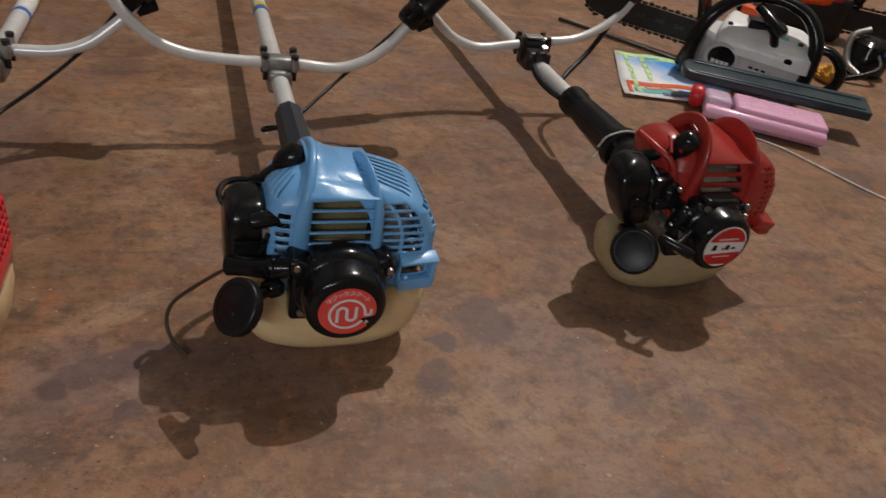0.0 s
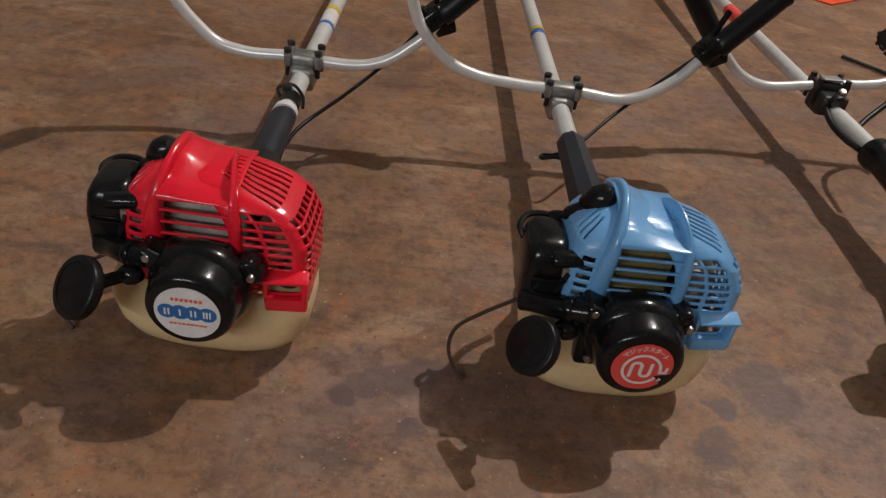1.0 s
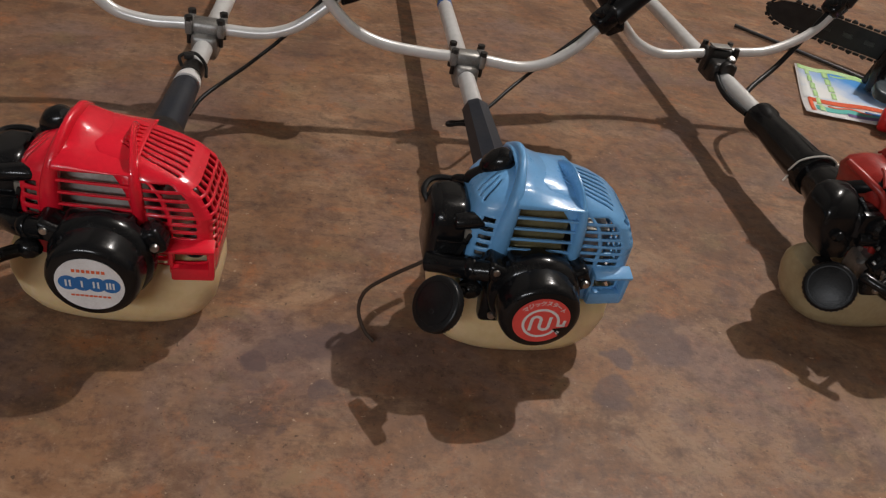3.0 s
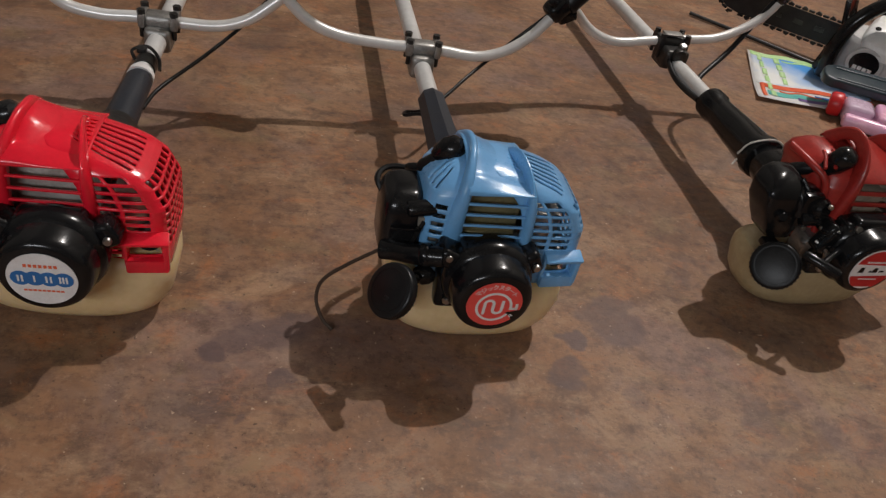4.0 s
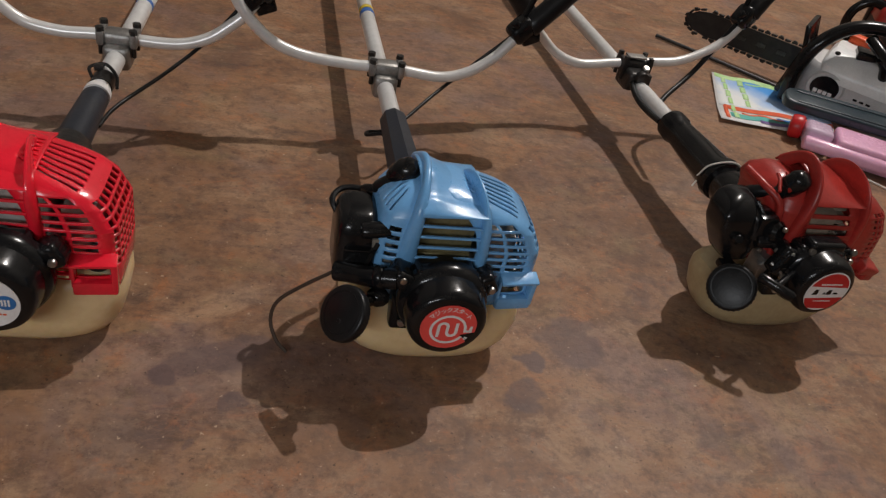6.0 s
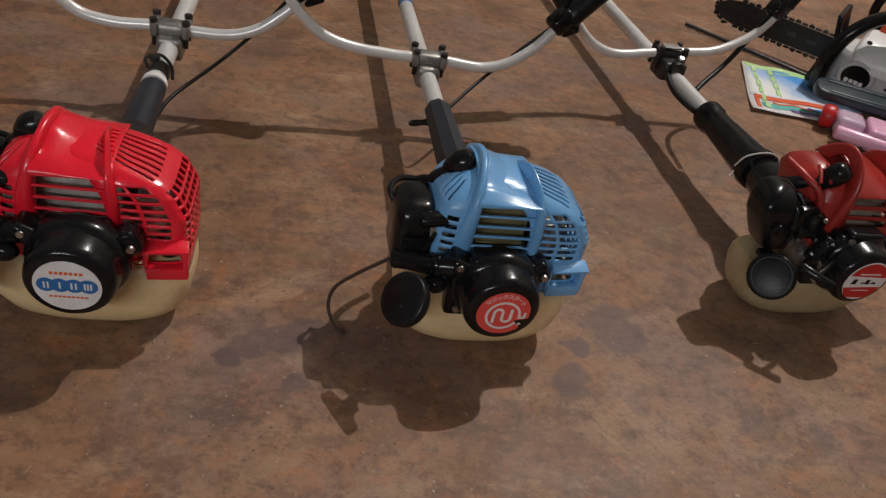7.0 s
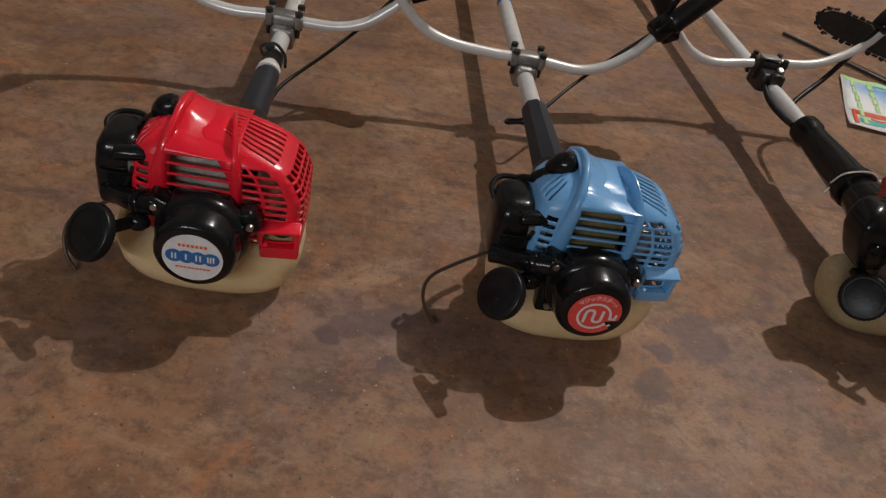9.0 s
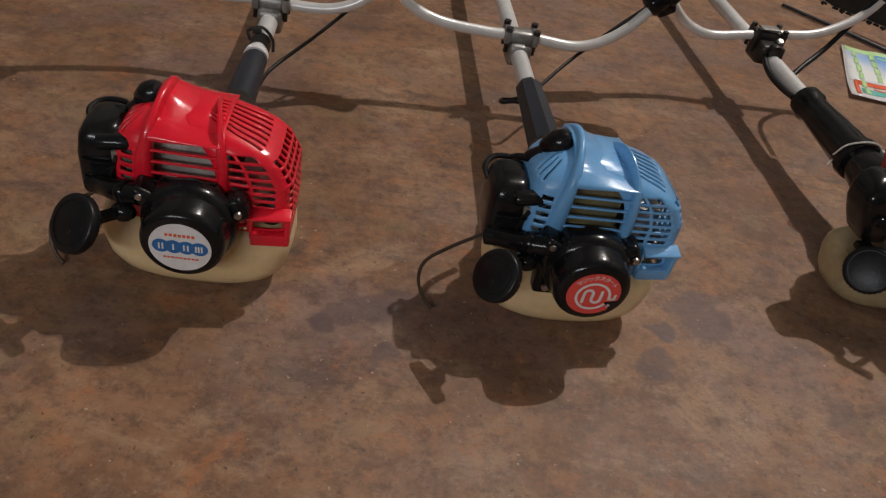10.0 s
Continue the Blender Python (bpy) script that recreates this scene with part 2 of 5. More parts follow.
def block(bm, centre, size, bevel=0.004, turn=None, segments=2):
    r = bmesh.ops.create_cube(bm, size=1.0)
    verts = r["verts"]
    m = Matrix.Translation(centre) @ (turn or Matrix()) @ Matrix.Diagonal((*size, 1))
    bmesh.ops.transform(bm, matrix=m, verts=verts)
    if bevel:
        edges = list({e for v in verts for e in v.link_edges})
        bmesh.ops.bevel(bm, geom=edges, offset=bevel, segments=segments, profile=0.6, affect="EDGES", clamp_overlap=True)
    return bm


def turned(bm, p0, p1, profile, seg=28):
    """A body of revolution from p0 towards p1; profile: (share of the way, radius)."""
    p0, p1 = Vector(p0), Vector(p1)
    q = (p1 - p0).to_track_quat("Z", "Y").to_matrix()
    rings = []
    for s, r in profile:
        c = p0.lerp(p1, s)
        rings.append([bm.verts.new(c + q @ Vector((r * math.cos(a), r * math.sin(a), 0))) for a in [2 * math.pi * k / seg for k in range(seg)]])
    for a, c in zip(rings, rings[1:]):
        for k in range(seg):
            bm.faces.new((a[k], a[(k + 1) % seg], c[(k + 1) % seg], c[k]))
    bm.faces.new(rings[0][::-1])
    bm.faces.new(rings[-1])
    return bm


def rod(bm, p0, p1, r, seg=20, soft=0.0):
    if soft:
        d = (Vector(p1) - Vector(p0)).length
        k = min(0.45, soft / d)
        return turned(bm, p0, p1, [(0, r - soft), (k * 0.35, r - soft * 0.3), (k, r), (1 - k, r), (1 - k * 0.35, r - soft * 0.3), (1, r - soft)], seg)
    return turned(bm, p0, p1, [(0, r), (1, r)], seg)


def smooth_line(points, steps=6):
    pts = [Vector(p) for p in points]
    ext = [2 * pts[0] - pts[1]] + pts + [2 * pts[-1] - pts[-2]]
    out = []
    for i in range(1, len(ext) - 2):
        a, b, c, d = ext[i - 1:i + 3]
        for k in range(steps):
            t = k / steps
            out.append(0.5 * (2 * b + (c - a) * t + (2 * a - 5 * b + 4 * c - d) * t * t + (3 * b - a - 3 * c + d) * t ** 3))
    out.append(pts[-1])
    return out


def tube(bm, points, r, seg=12, steps=6, radii=None):
    """A round tube along a smooth line through the points."""
    line = smooth_line(points, steps)
    rings, up = [], None
    for i, p in enumerate(line):
        t = (line[min(i + 1, len(line) - 1)] - line[max(i - 1, 0)]).normalized()
        if up is None:
            up = t.orthogonal().normalized()
        up = (up - t * up.dot(t)).normalized()
        side = t.cross(up)
        rr = r if radii is None else radii[0] + (radii[1] - radii[0]) * i / (len(line) - 1)
        rings.append([bm.verts.new(p + rr * (math.cos(a) * up + math.sin(a) * side)) for a in [2 * math.pi * k / seg for k in range(seg)]])
    for a, c in zip(rings, rings[1:]):
        for k in range(seg):
            bm.faces.new((a[k], a[(k + 1) % seg], c[(k + 1) % seg], c[k]))
    bm.faces.new(rings[0][::-1])
    bm.faces.new(rings[-1])
    return bm


def squircle(side, t, n):
    """A point on the unit rounded square: side 0 rear, 1 right, 2 front, 3 left; t from -1 to 1."""
    x, y = ((t, -1), (1, t), (-t, 1), (-1, -t))[side]
    k = (abs(x) ** n + abs(y) ** n) ** (1 / n)
    return x / k, y / k


def ring_at(rings, z):
    for lo, hi in zip(rings, rings[1:]):
        if z <= hi[0]:
            f = (z - lo[0]) / (hi[0] - lo[0])
            return [lo[i] + (hi[i] - lo[i]) * f for i in range(1, 6)]
    return rings[-1][1:6]


def shell(bm, rings, slots=(), top=True, bottom=False, fine=0.012):
    """A hull through rings (z, cx, cy, a, b, n) with slots (side, t0, t1, z0, z1) left open."""
    us = []
    for side in range(4):
        marks = {-1.0, 1.0} | {t for s in slots if s[0] == side for t in s[1:3]}
        marks = sorted(marks)
        out = []
        for a, c in zip(marks, marks[1:]):
            k = max(1, math.ceil((c - a) / 0.14))
            out += [a + (c - a) * j / k for j in range(k)]
        us += [(side, t) for t in out]
    marks = sorted({r[0] for r in rings} | {z for s in slots for z in s[3:5]})
    zs = []
    for a, c in zip(marks, marks[1:]):
        k = max(1, math.ceil((c - a) / fine - 1e-6))
        zs += [a + (c - a) * j / k for j in range(k)]
    zs.append(marks[-1])
    grid = []
    for z in zs:
        cx, cy, a, b, n = ring_at(rings, z)
        row = []
        for side, t in us:
            x, y = squircle(side, t, n)
            row.append(bm.verts.new((cx + a * x, cy + b * y, z)))
        grid.append(row)
    count = len(us)
    for i in range(len(zs) - 1):
        zm = (zs[i] + zs[i + 1]) / 2
        for k in range(count):
            side, t = us[k]
            t2 = us[(k + 1) % count][1] if us[(k + 1) % count][0] == side else 1.0
            tm = (t + t2) / 2
            if any(s[0] == side and s[1] < tm < s[2] and s[3] < zm < s[4] for s in slots):
                continue
            bm.faces.new((grid[i][k], grid[i][(k + 1) % count], grid[i + 1][(k + 1) % count], grid[i + 1][k]))
    if top:
        bm.faces.new(grid[-1])
    if bottom:
        bm.faces.new(grid[0][::-1])
    bmesh.ops.delete(bm, geom=[v for v in bm.verts if not v.link_faces], context="VERTS")
    return bm


def swept(bm, path, sizes, seg=18, n=2.8, steps=5):
    """A blade of rounded section along a line in a plane of constant lean; sizes: half width across x and half depth at each point."""
    line, span = smooth_line(path, steps), smooth_line([(w, d, 0) for w, d in sizes], steps)
    rings = []
    for i, p in enumerate(line):
        t = (line[min(i + 1, len(line) - 1)] - line[max(i - 1, 0)]).normalized()
        up = Vector((1, 0, 0)).cross(t).normalized()
        side = t.cross(up)
        ring = []
        for k in range(seg):
            a = 2 * math.pi * k / seg
            c, e = math.cos(a), math.sin(a)
            ring.append(bm.verts.new(p + side * (span[i].x * math.copysign(abs(c) ** (2 / n), c)) + up * (span[i].y * math.copysign(abs(e) ** (2 / n), e))))
        rings.append(ring)
    for a, c in zip(rings, rings[1:]):
        for k in range(seg):
            bm.faces.new((a[k], a[(k + 1) % seg], c[(k + 1) % seg], c[k]))
    bm.faces.new(rings[0][::-1])
    bm.faces.new(rings[-1])
    return bm


def extruded(bm, outline, height, axis_m=None):
    """A flat outline (x, y) raised by height."""
    m = axis_m or Matrix()
    low = [bm.verts.new(m @ Vector((x, y, 0))) for x, y in outline]
    high = [bm.verts.new(m @ Vector((x, y, height))) for x, y in outline]
    bm.faces.new(low[::-1])
    bm.faces.new(high)
    for k in range(len(low)):
        j = (k + 1) % len(low)
        bm.faces.new((low[k], low[j], high[j], high[k]))
    return bm


def disc_outline(r, start=0.0, stop=360.0, count=40):
    return [(r * math.cos(radians(start + (stop - start) * k / count)), r * math.sin(radians(start + (stop - start) * k / count))) for k in range(count + (stop - start < 360))]


def band(bm, r0, r1, start, stop, height, m, count=30):
    outer, inner = disc_outline(r1, start, stop, count), disc_outline(r0, start, stop, count)
    if stop - start >= 360:
        outer, inner = outer + outer[:1], inner + inner[:1]
    for k in range(len(outer) - 1):
        extruded(bm, [inner[k], outer[k], outer[k + 1], inner[k + 1]], height, m)
    return bm


def letters(text, size, mat, parent, m, name="lettering"):
    """Words as a raised mesh, laid at the pose m under a part."""
    data = bpy.data.curves.new(name, "FONT")
    data.body, data.size, data.extrude, data.align_x, data.align_y = text, size, 0.0002, "CENTER", "CENTER"
    tmp = new(name, data)
    mesh = bpy.data.meshes.new_from_object(tmp.evaluated_get(bpy.context.evaluated_depsgraph_get()))
    bpy.data.objects.remove(tmp)
    mesh.materials.clear()
    mesh.materials.append(mat)
    ob = new(name, mesh)
    ob.parent, ob.matrix_basis = parent, m
    return ob


# ---- the room ----
def wall_box(name, centre, size, mat, label, category):
    ob = part(name, block(bmesh.new(), centre, size, 0), mat, smooth=False)
    return tagged(ob, label, category, kind="structure")


wall_box("floor", (0, 2.0, -0.05), (6.4, 7.4, 0.1), M_FLOOR, "worn brown floor with oil stains and scuffs", "floor")
# walls and ceiling out of view, added to close the room and bounce light
wall_box("wall_north", (0, 5.75, 2.3), (6.4, 0.1, 4.6), M_WALL, "plain grey wall, unseen, closes the room and bounces light", "wall")
wall_box("wall_south", (0, -1.75, 2.3), (6.4, 0.1, 4.6), M_WALL, "plain grey wall, unseen, closes the room and bounces light", "wall")
wall_box("wall_east", (3.25, 2.0, 2.3), (0.1, 7.4, 4.6), M_WALL, "plain grey wall, unseen, closes the room and bounces light", "wall")
wall_box("wall_west", (-3.25, 2.0, 2.3), (0.1, 7.4, 4.6), M_WALL, "plain grey wall, unseen, closes the room and bounces light", "wall")
wall_box("ceiling", (0, 2.0, 4.65), (6.6, 7.6, 0.1), M_CEIL, "plain grey ceiling, unseen, closes the room and bounces light", "ceiling")

# ---- brush cutters ----


def cowl_rings():
    return [(0.083, 0.0215, 0.105, 0.0845, 0.046, 7), (0.10, 0.0200, 0.106, 0.0875, 0.047, 7), (0.15, 0.0195, 0.107, 0.0875, 0.047, 7), (0.172, 0.0150, 0.108, 0.0815, 0.046, 6), (0.182, 0.0105, 0.109, 0.0745, 0.045, 5), (0.190, 0.0050, 0.110, 0.0640, 0.042, 4.5),
            (0.196, -0.0010, 0.112, 0.0510, 0.038, 4), (0.201, -0.0060, 0.114, 0.0400, 0.033, 3.6), (0.2050, -0.0090, 0.116, 0.0290, 0.026, 3), (0.207, -0.0100, 0.117, 0.018, 0.016, 3)]


def on_rear(x, cx=0.0195, a=0.0875, n=7):
    """The share t of the rear side at which the hull passes x."""
    want = (x - cx) / a
    lo, hi = -1.0, 1.0
    for _ in range(40):
        mid = (lo + hi) / 2
        if squircle(0, mid, n)[0] < want:
            lo = mid
        else:
            hi = mid
    return round(lo, 4)


def rows(side, t0, t1, z0, z1, count, bar):
    step = (z1 - z0) / count
    return [(side, t0, t1, round(z0 + k * step, 5), round(z0 + (k + 1) * step - bar, 5)) for k in range(count)]


def saddle(cowl, mat, crest, climb, base):
    """A sheet that climbs from the height base to the crest, (x, z) points; climb: (y, share of the rise)."""
    across = smooth_line([(x, c, 0) for x, c in crest], 3)
    along = smooth_line([(y, f, 0) for y, f in climb], 4)
    bm = bmesh.new()
    grid = [[bm.verts.new((q.x, p.x, base + (q.y - base) * p.y)) for q in across] for p in along]
    for a, c in zip(grid, grid[1:]):
        for k in range(len(a) - 1):
            bm.faces.new((a[k], a[k + 1], c[k + 1], c[k]))
    part("saddle", bm, mat, cowl, solid=0.0026)


def lattice_cowl(cutter, mat, label):
    """The vented engine cover: a barred opening between two blades, vents beside it, a pierced end."""
    slots = [(0, on_rear(-0.027), on_rear(0.035), 0.130, 0.203)]
    slots += rows(0, on_rear(-0.0605), on_rear(-0.0465), 0.120, 0.178, 6, 0.0042)
    for x0, x1 in ((0.047, 0.0645), (0.0685, 0.090)):
        slots += rows(0, on_rear(x0), on_rear(x1), 0.128, 0.186, 7, 0.0028)
    slots += rows(0, on_rear(0.049), on_rear(0.062), 0.096, 0.126, 4, 0.0036)
    slots += [(0, on_rear(0.069), on_rear(0.099), 0.1000, 0.1220)]
    for t in (-0.86, -0.64, -0.42, -0.2, 0.02, 0.24, 0.46):
        slots += rows(1, t, t + 0.165, 0.110, 0.180, 8, 0.0026)
        slots += [(1, t + 0.02, t + 0.13, 0.186, 0.2035)]
    for t in (0.30, 0.52, 0.74):
        slots += [(3, t, t + 0.07, 0.185, 0.2015)]
    cowl = part("cowl", shell(bmesh.new(), cowl_rings(), slots), mat, cutter, label, solid=0.0026)
    # the saddle that climbs from the opening to the crest
    crest = [(-0.030, 0.2165), (-0.023, 0.2180), (-0.015, 0.2168), (-0.006, 0.2120), (0.004, 0.2075), (0.014, 0.2045), (0.023, 0.2020), (0.030, 0.2005), (0.038, 0.2015)]
    climb = [(0.0580, -0.10), (0.0580, 0.0), (0.0600, 0.13), (0.0690, 0.36), (0.0735, 0.44), (0.0800, 0.50), (0.0910, 0.72), (0.1010, 0.93), (0.1120, 1.0), (0.1280, 0.96), (0.1430, 0.72), (0.1560, 0.24)]
    saddle(cowl, mat, crest, climb, 0.194)
    for k in range(4):
        part("grille_bar", block(bmesh.new(), (0.004, 0.0605, 0.1420 + 0.0128 * k), (0.066, 0.004, 0.0026), 0.001, pose(0, 0, 0, -12, 0, 0), 2), mat, cowl)
    part("grille_bar", block(bmesh.new(), (0.004, 0.061, 0.1295), (0.068, 0.005, 0.005), 0.0015), mat, cowl)
    # two blades beside the opening, the taller one flaring into the vented panel
    bm = bmesh.new()
    swept(bm, [(-0.0370, 0.0670, 0.112), (-0.0365, 0.0640, 0.140), (-0.0345, 0.0635, 0.168), (-0.0310, 0.0675, 0.190), (-0.0270, 0.0800, 0.2055), (-0.0235, 0.0970, 0.2150), (-0.0215, 0.1130, 0.2180), (-0.0220, 0.1300, 0.2140), (-0.0240, 0.1500, 0.1980)],
          [(0.0100, 0.006), (0.0098, 0.007), (0.0085, 0.008), (0.0066, 0.009), (0.0050, 0.0085), (0.0042, 0.0075), (0.0042, 0.0062), (0.0048, 0.007), (0.006, 0.010)], n=2.3)
    part("blade", bm, mat, cowl)
    bm = bmesh.new()
    swept(bm, [(0.0405, 0.0640, 0.112), (0.0400, 0.0620, 0.140), (0.0390, 0.0620, 0.170), (0.0372, 0.0660, 0.186), (0.0345, 0.0780, 0.1970), (0.0310, 0.0940, 0.2040), (0.0275, 0.1080, 0.2050), (0.0250, 0.1220, 0.1990), (0.0240, 0.1380, 0.1860)],
          [(0.0062, 0.006), (0.0060, 0.007), (0.0054, 0.008), (0.0044, 0.010), (0.0034, 0.0125), (0.0028, 0.0125), (0.0028, 0.0115), (0.0034, 0.0105), (0.005, 0.010)], n=2.3)
    part("blade", bm, mat, cowl)
    # proud frame round the exhaust opening
    bm = bmesh.new()
    block(bm, (0.0865, 0.0555, 0.1235), (0.042, 0.016, 0.0045), 0.002, pose(0, 0, 0, 18, 0, 6))
    block(bm, (0.0865, 0.0565, 0.0915), (0.040, 0.010, 0.015), 0.003, pose(0, 0, 0, 0, 0, 6))
    block(bm, (0.0675, 0.0565, 0.107), (0.0035, 0.008, 0.032), 0.0014)
    block(bm, (0.1035, 0.0590, 0.106), (0.006, 0.013, 0.034), 0.002, pose(0, 0, 0, 0, 0, 8))
    hood = part("exhaust_hood", bm, mat, cowl)
    part("exhaust_outlet", turned(bmesh.new(), (0.084, 0.090, 0.112), (0.086, 0.068, 0.109), [(0, 0.012), (0.7, 0.012), (1, 0.0105), (1, 0.008), (0.4, 0.007)], 20), M_DARKCAST, hood, "dark metal exhaust outlet")
    return cowl


def faded_cowl(cutter):
    """The older, rounder cover with two tall blades and a pierced end."""
    slots = rows(0, on_rear(-0.016, 0.031, 0.090, 5), on_rear(0.048, 0.031, 0.090, 5), 0.134, 0.192, 4, 0.0055)
    for t in (-0.84, -0.60, -0.36, -0.12, 0.12, 0.36):
        slots += rows(1, t, t + 0.15, 0.108, 0.186, 8, 0.0045)
    for x0, x1 in ((0.090, 0.0955), (0.0985, 0.1040), (0.1070, 0.1115)):
        slots += rows(0, on_rear(x0, 0.031, 0.090, 5), on_rear(x1, 0.031, 0.090, 5), 0.112, 0.184, 9, 0.0038)
    rings = [(0.088, 0.034, 0.110, 0.086, 0.048, 5), (0.10, 0.034, 0.110, 0.090, 0.050, 5), (0.15, 0.031, 0.111, 0.090, 0.050, 5), (0.175, 0.026, 0.112, 0.084, 0.048, 4.6), (0.188, 0.020, 0.114, 0.074, 0.044, 4.2),
             (0.198, 0.013, 0.117, 0.060, 0.038, 3.8), (0.205, 0.007, 0.120, 0.044, 0.030, 3.2), (0.208, 0.004, 0.121, 0.028, 0.020, 3)]
    cowl = part("cowl", shell(bmesh.new(), rings, slots), M_DULL, cutter, "faded red plastic engine cover", solid=0.0028)
    saddle(cowl, M_DULL, [(-0.026, 0.220), (-0.018, 0.221), (-0.006, 0.219), (0.008, 0.2155), (0.024, 0.211), (0.036, 0.207), (0.046, 0.206), (0.054, 0.207)],
           [(0.0600, -0.05), (0.0605, 0.0), (0.0640, 0.13), (0.0730, 0.36), (0.0860, 0.66), (0.1000, 0.90), (0.1150, 1.0), (0.1300, 0.97), (0.1450, 0.75), (0.1570, 0.30)], 0.193)
    bm = bmesh.new()
    swept(bm, [(-0.034, 0.066, 0.100), (-0.033, 0.0635, 0.135), (-0.031, 0.0635, 0.165), (-0.028, 0.0670, 0.190), (-0.025, 0.0770, 0.2110), (-0.024, 0.0920, 0.2260), (-0.025, 0.1080, 0.2300), (-0.027, 0.1240, 0.2220), (-0.029, 0.1400, 0.2050)],
          [(0.0095, 0.006), (0.0090, 0.007), (0.0075, 0.008), (0.0058, 0.010), (0.0044, 0.0105), (0.0038, 0.0095), (0.0038, 0.0080), (0.0044, 0.008), (0.006, 0.010)], n=2.3)
    part("blade", bm, M_DULL, cowl)
    bm = bmesh.new()
    swept(bm, [(0.062, 0.066, 0.125), (0.060, 0.0640, 0.150), (0.0575, 0.0640, 0.176), (0.054, 0.0700, 0.194), (0.050, 0.0820, 0.2070), (0.046, 0.0980, 0.2150), (0.043, 0.1140, 0.2160), (0.041, 0.1300, 0.2090), (0.040, 0.1460, 0.1930)],
          [(0.0060, 0.006), (0.0056, 0.007), (0.0050, 0.008), (0.0040, 0.010), (0.0032, 0.0125), (0.0028, 0.0130), (0.0028, 0.0120), (0.0034, 0.011), (0.005, 0.010)], n=2.3)
    part("blade", bm, M_DULL, cowl)
    bm = bmesh.new()
    block(bm, (0.110, 0.064, 0.101), (0.034, 0.026, 0.016), 0.004, pose(0, 0, 0, 16, 18, 10), 3)
    block(bm, (0.114, 0.062, 0.091), (0.022, 0.018, 0.016), 0.004, pose(0, 0, 0, 0, 10, 10), 3)
    part("exhaust_hood", bm, M_DULL, cowl)
    return cowl


def starter(cutter):
    """The black recoil starter with its round rear face."""
    bm = bmesh.new()
    turned(bm, (0, 0.0, 0.1), (0, 0.062, 0.1), [(0, 0.0330), (0.02, 0.0362), (0.065, 0.0385), (0.155, 0.0402), (0.43, 0.0415), (0.48, 0.0450), (0.60, 0.0470), (0.72, 0.0465), (0.74, 0.040), (1, 0.038)], 48)
    housing = part("starter_housing", bm, M_BLACK, cutter)
    for centre, size, turn in (((-0.038, 0.046, 0.122), (0.036, 0.030, 0.020), 24), ((0.043, 0.048, 0.120), (0.022, 0.026, 0.026), -28), ((-0.002, 0.046, 0.1325), (0.060, 0.026, 0.012), 0), ((-0.036, 0.052, 0.078), (0.026, 0.03, 0.042), 0)):
        part("lug", block(bmesh.new(), centre, size, 0.007, Matrix.Rotation(radians(turn), 4, "Y"), 3), M_BLACK, housing)
    return housing


def screw(bm, p, d, r=0.004):
    p, d = Vector(p), Vector(d).normalized()
    turned(bm, p, p + d * 0.004, [(0, r), (0.7, r), (1, r * 0.8)], 12)
    return bm


LABEL_POSE = pose(0, -0.0006, 0.1, 90, 0, 0) @ Matrix.Scale(0.815, 4)


def swirl_label(housing):
    disc = part("label_disc", extruded(bmesh.new(), disc_outline(0.0345, -12, 318, 60) + [(0.016, -0.012)], 0.0007, LABEL_POSE), M_LABELRED, housing, "round red starter label with white print", smooth=False)
    bm = bmesh.new()
    m = LABEL_POSE @ pose(0, -0.0035, 0.0009)
    band(bm, 0.0195, 0.0228, -2, 330, 0.0003, m, 44)
    extruded(bm, [(0.0195, -0.004), (0.030, -0.004), (0.030, -0.0005), (0.0195, -0.0005)], 0.0003, m)
    extruded(bm, [(0.026, -0.002), (0.030, -0.002), (0.030, 0.006), (0.027, 0.006)], 0.0003, m)
    # the ribbon that folds down, up and down again
    for x, y, a0, a1 in ((-0.0062, 0.0045, 0, 180), (0.0048, -0.0045, 180, 360)):
        band(bm, 0.0036, 0.0074, a0, a1, 0.0003, m @ pose(x, y, 0), 14)
    for x0, y0, y1 in ((-0.0136, -0.0125, 0.0045), (-0.0026, -0.0045, 0.0045), (0.0084, -0.0045, 0.0105)):
        extruded(bm, [(x0, y0), (x0 + 0.0038, y0), (x0 + 0.0038, y1), (x0, y1)], 0.0003, m)
    part("print", bm, M_LABELWHITE, housing, smooth=False)
    word = "\u30de\u30b8\u30c3\u30af\u30b9\u30bf\u30fc\u30c8"
    for k, ch in enumerate(word):
        a = radians(142 - 14.6 * k)
        letters(ch, 0.0082, M_LABELWHITE, housing, LABEL_POSE @ pose(0.0282 * math.cos(a), 0.0282 * math.sin(a) - 0.0006, 0.0010, 0, 0, math.degrees(a) - 90))
    bm = bmesh.new()
    for k in range(5):
        a = 302 + 5.4 * k
        band(bm, 0.0280, 0.0320, a, a + 3.6, 0.0004, LABEL_POSE, 2)
    tagged(part("small_print", bm, M_LABELWHITE, housing, smooth=False), kind="stuff")


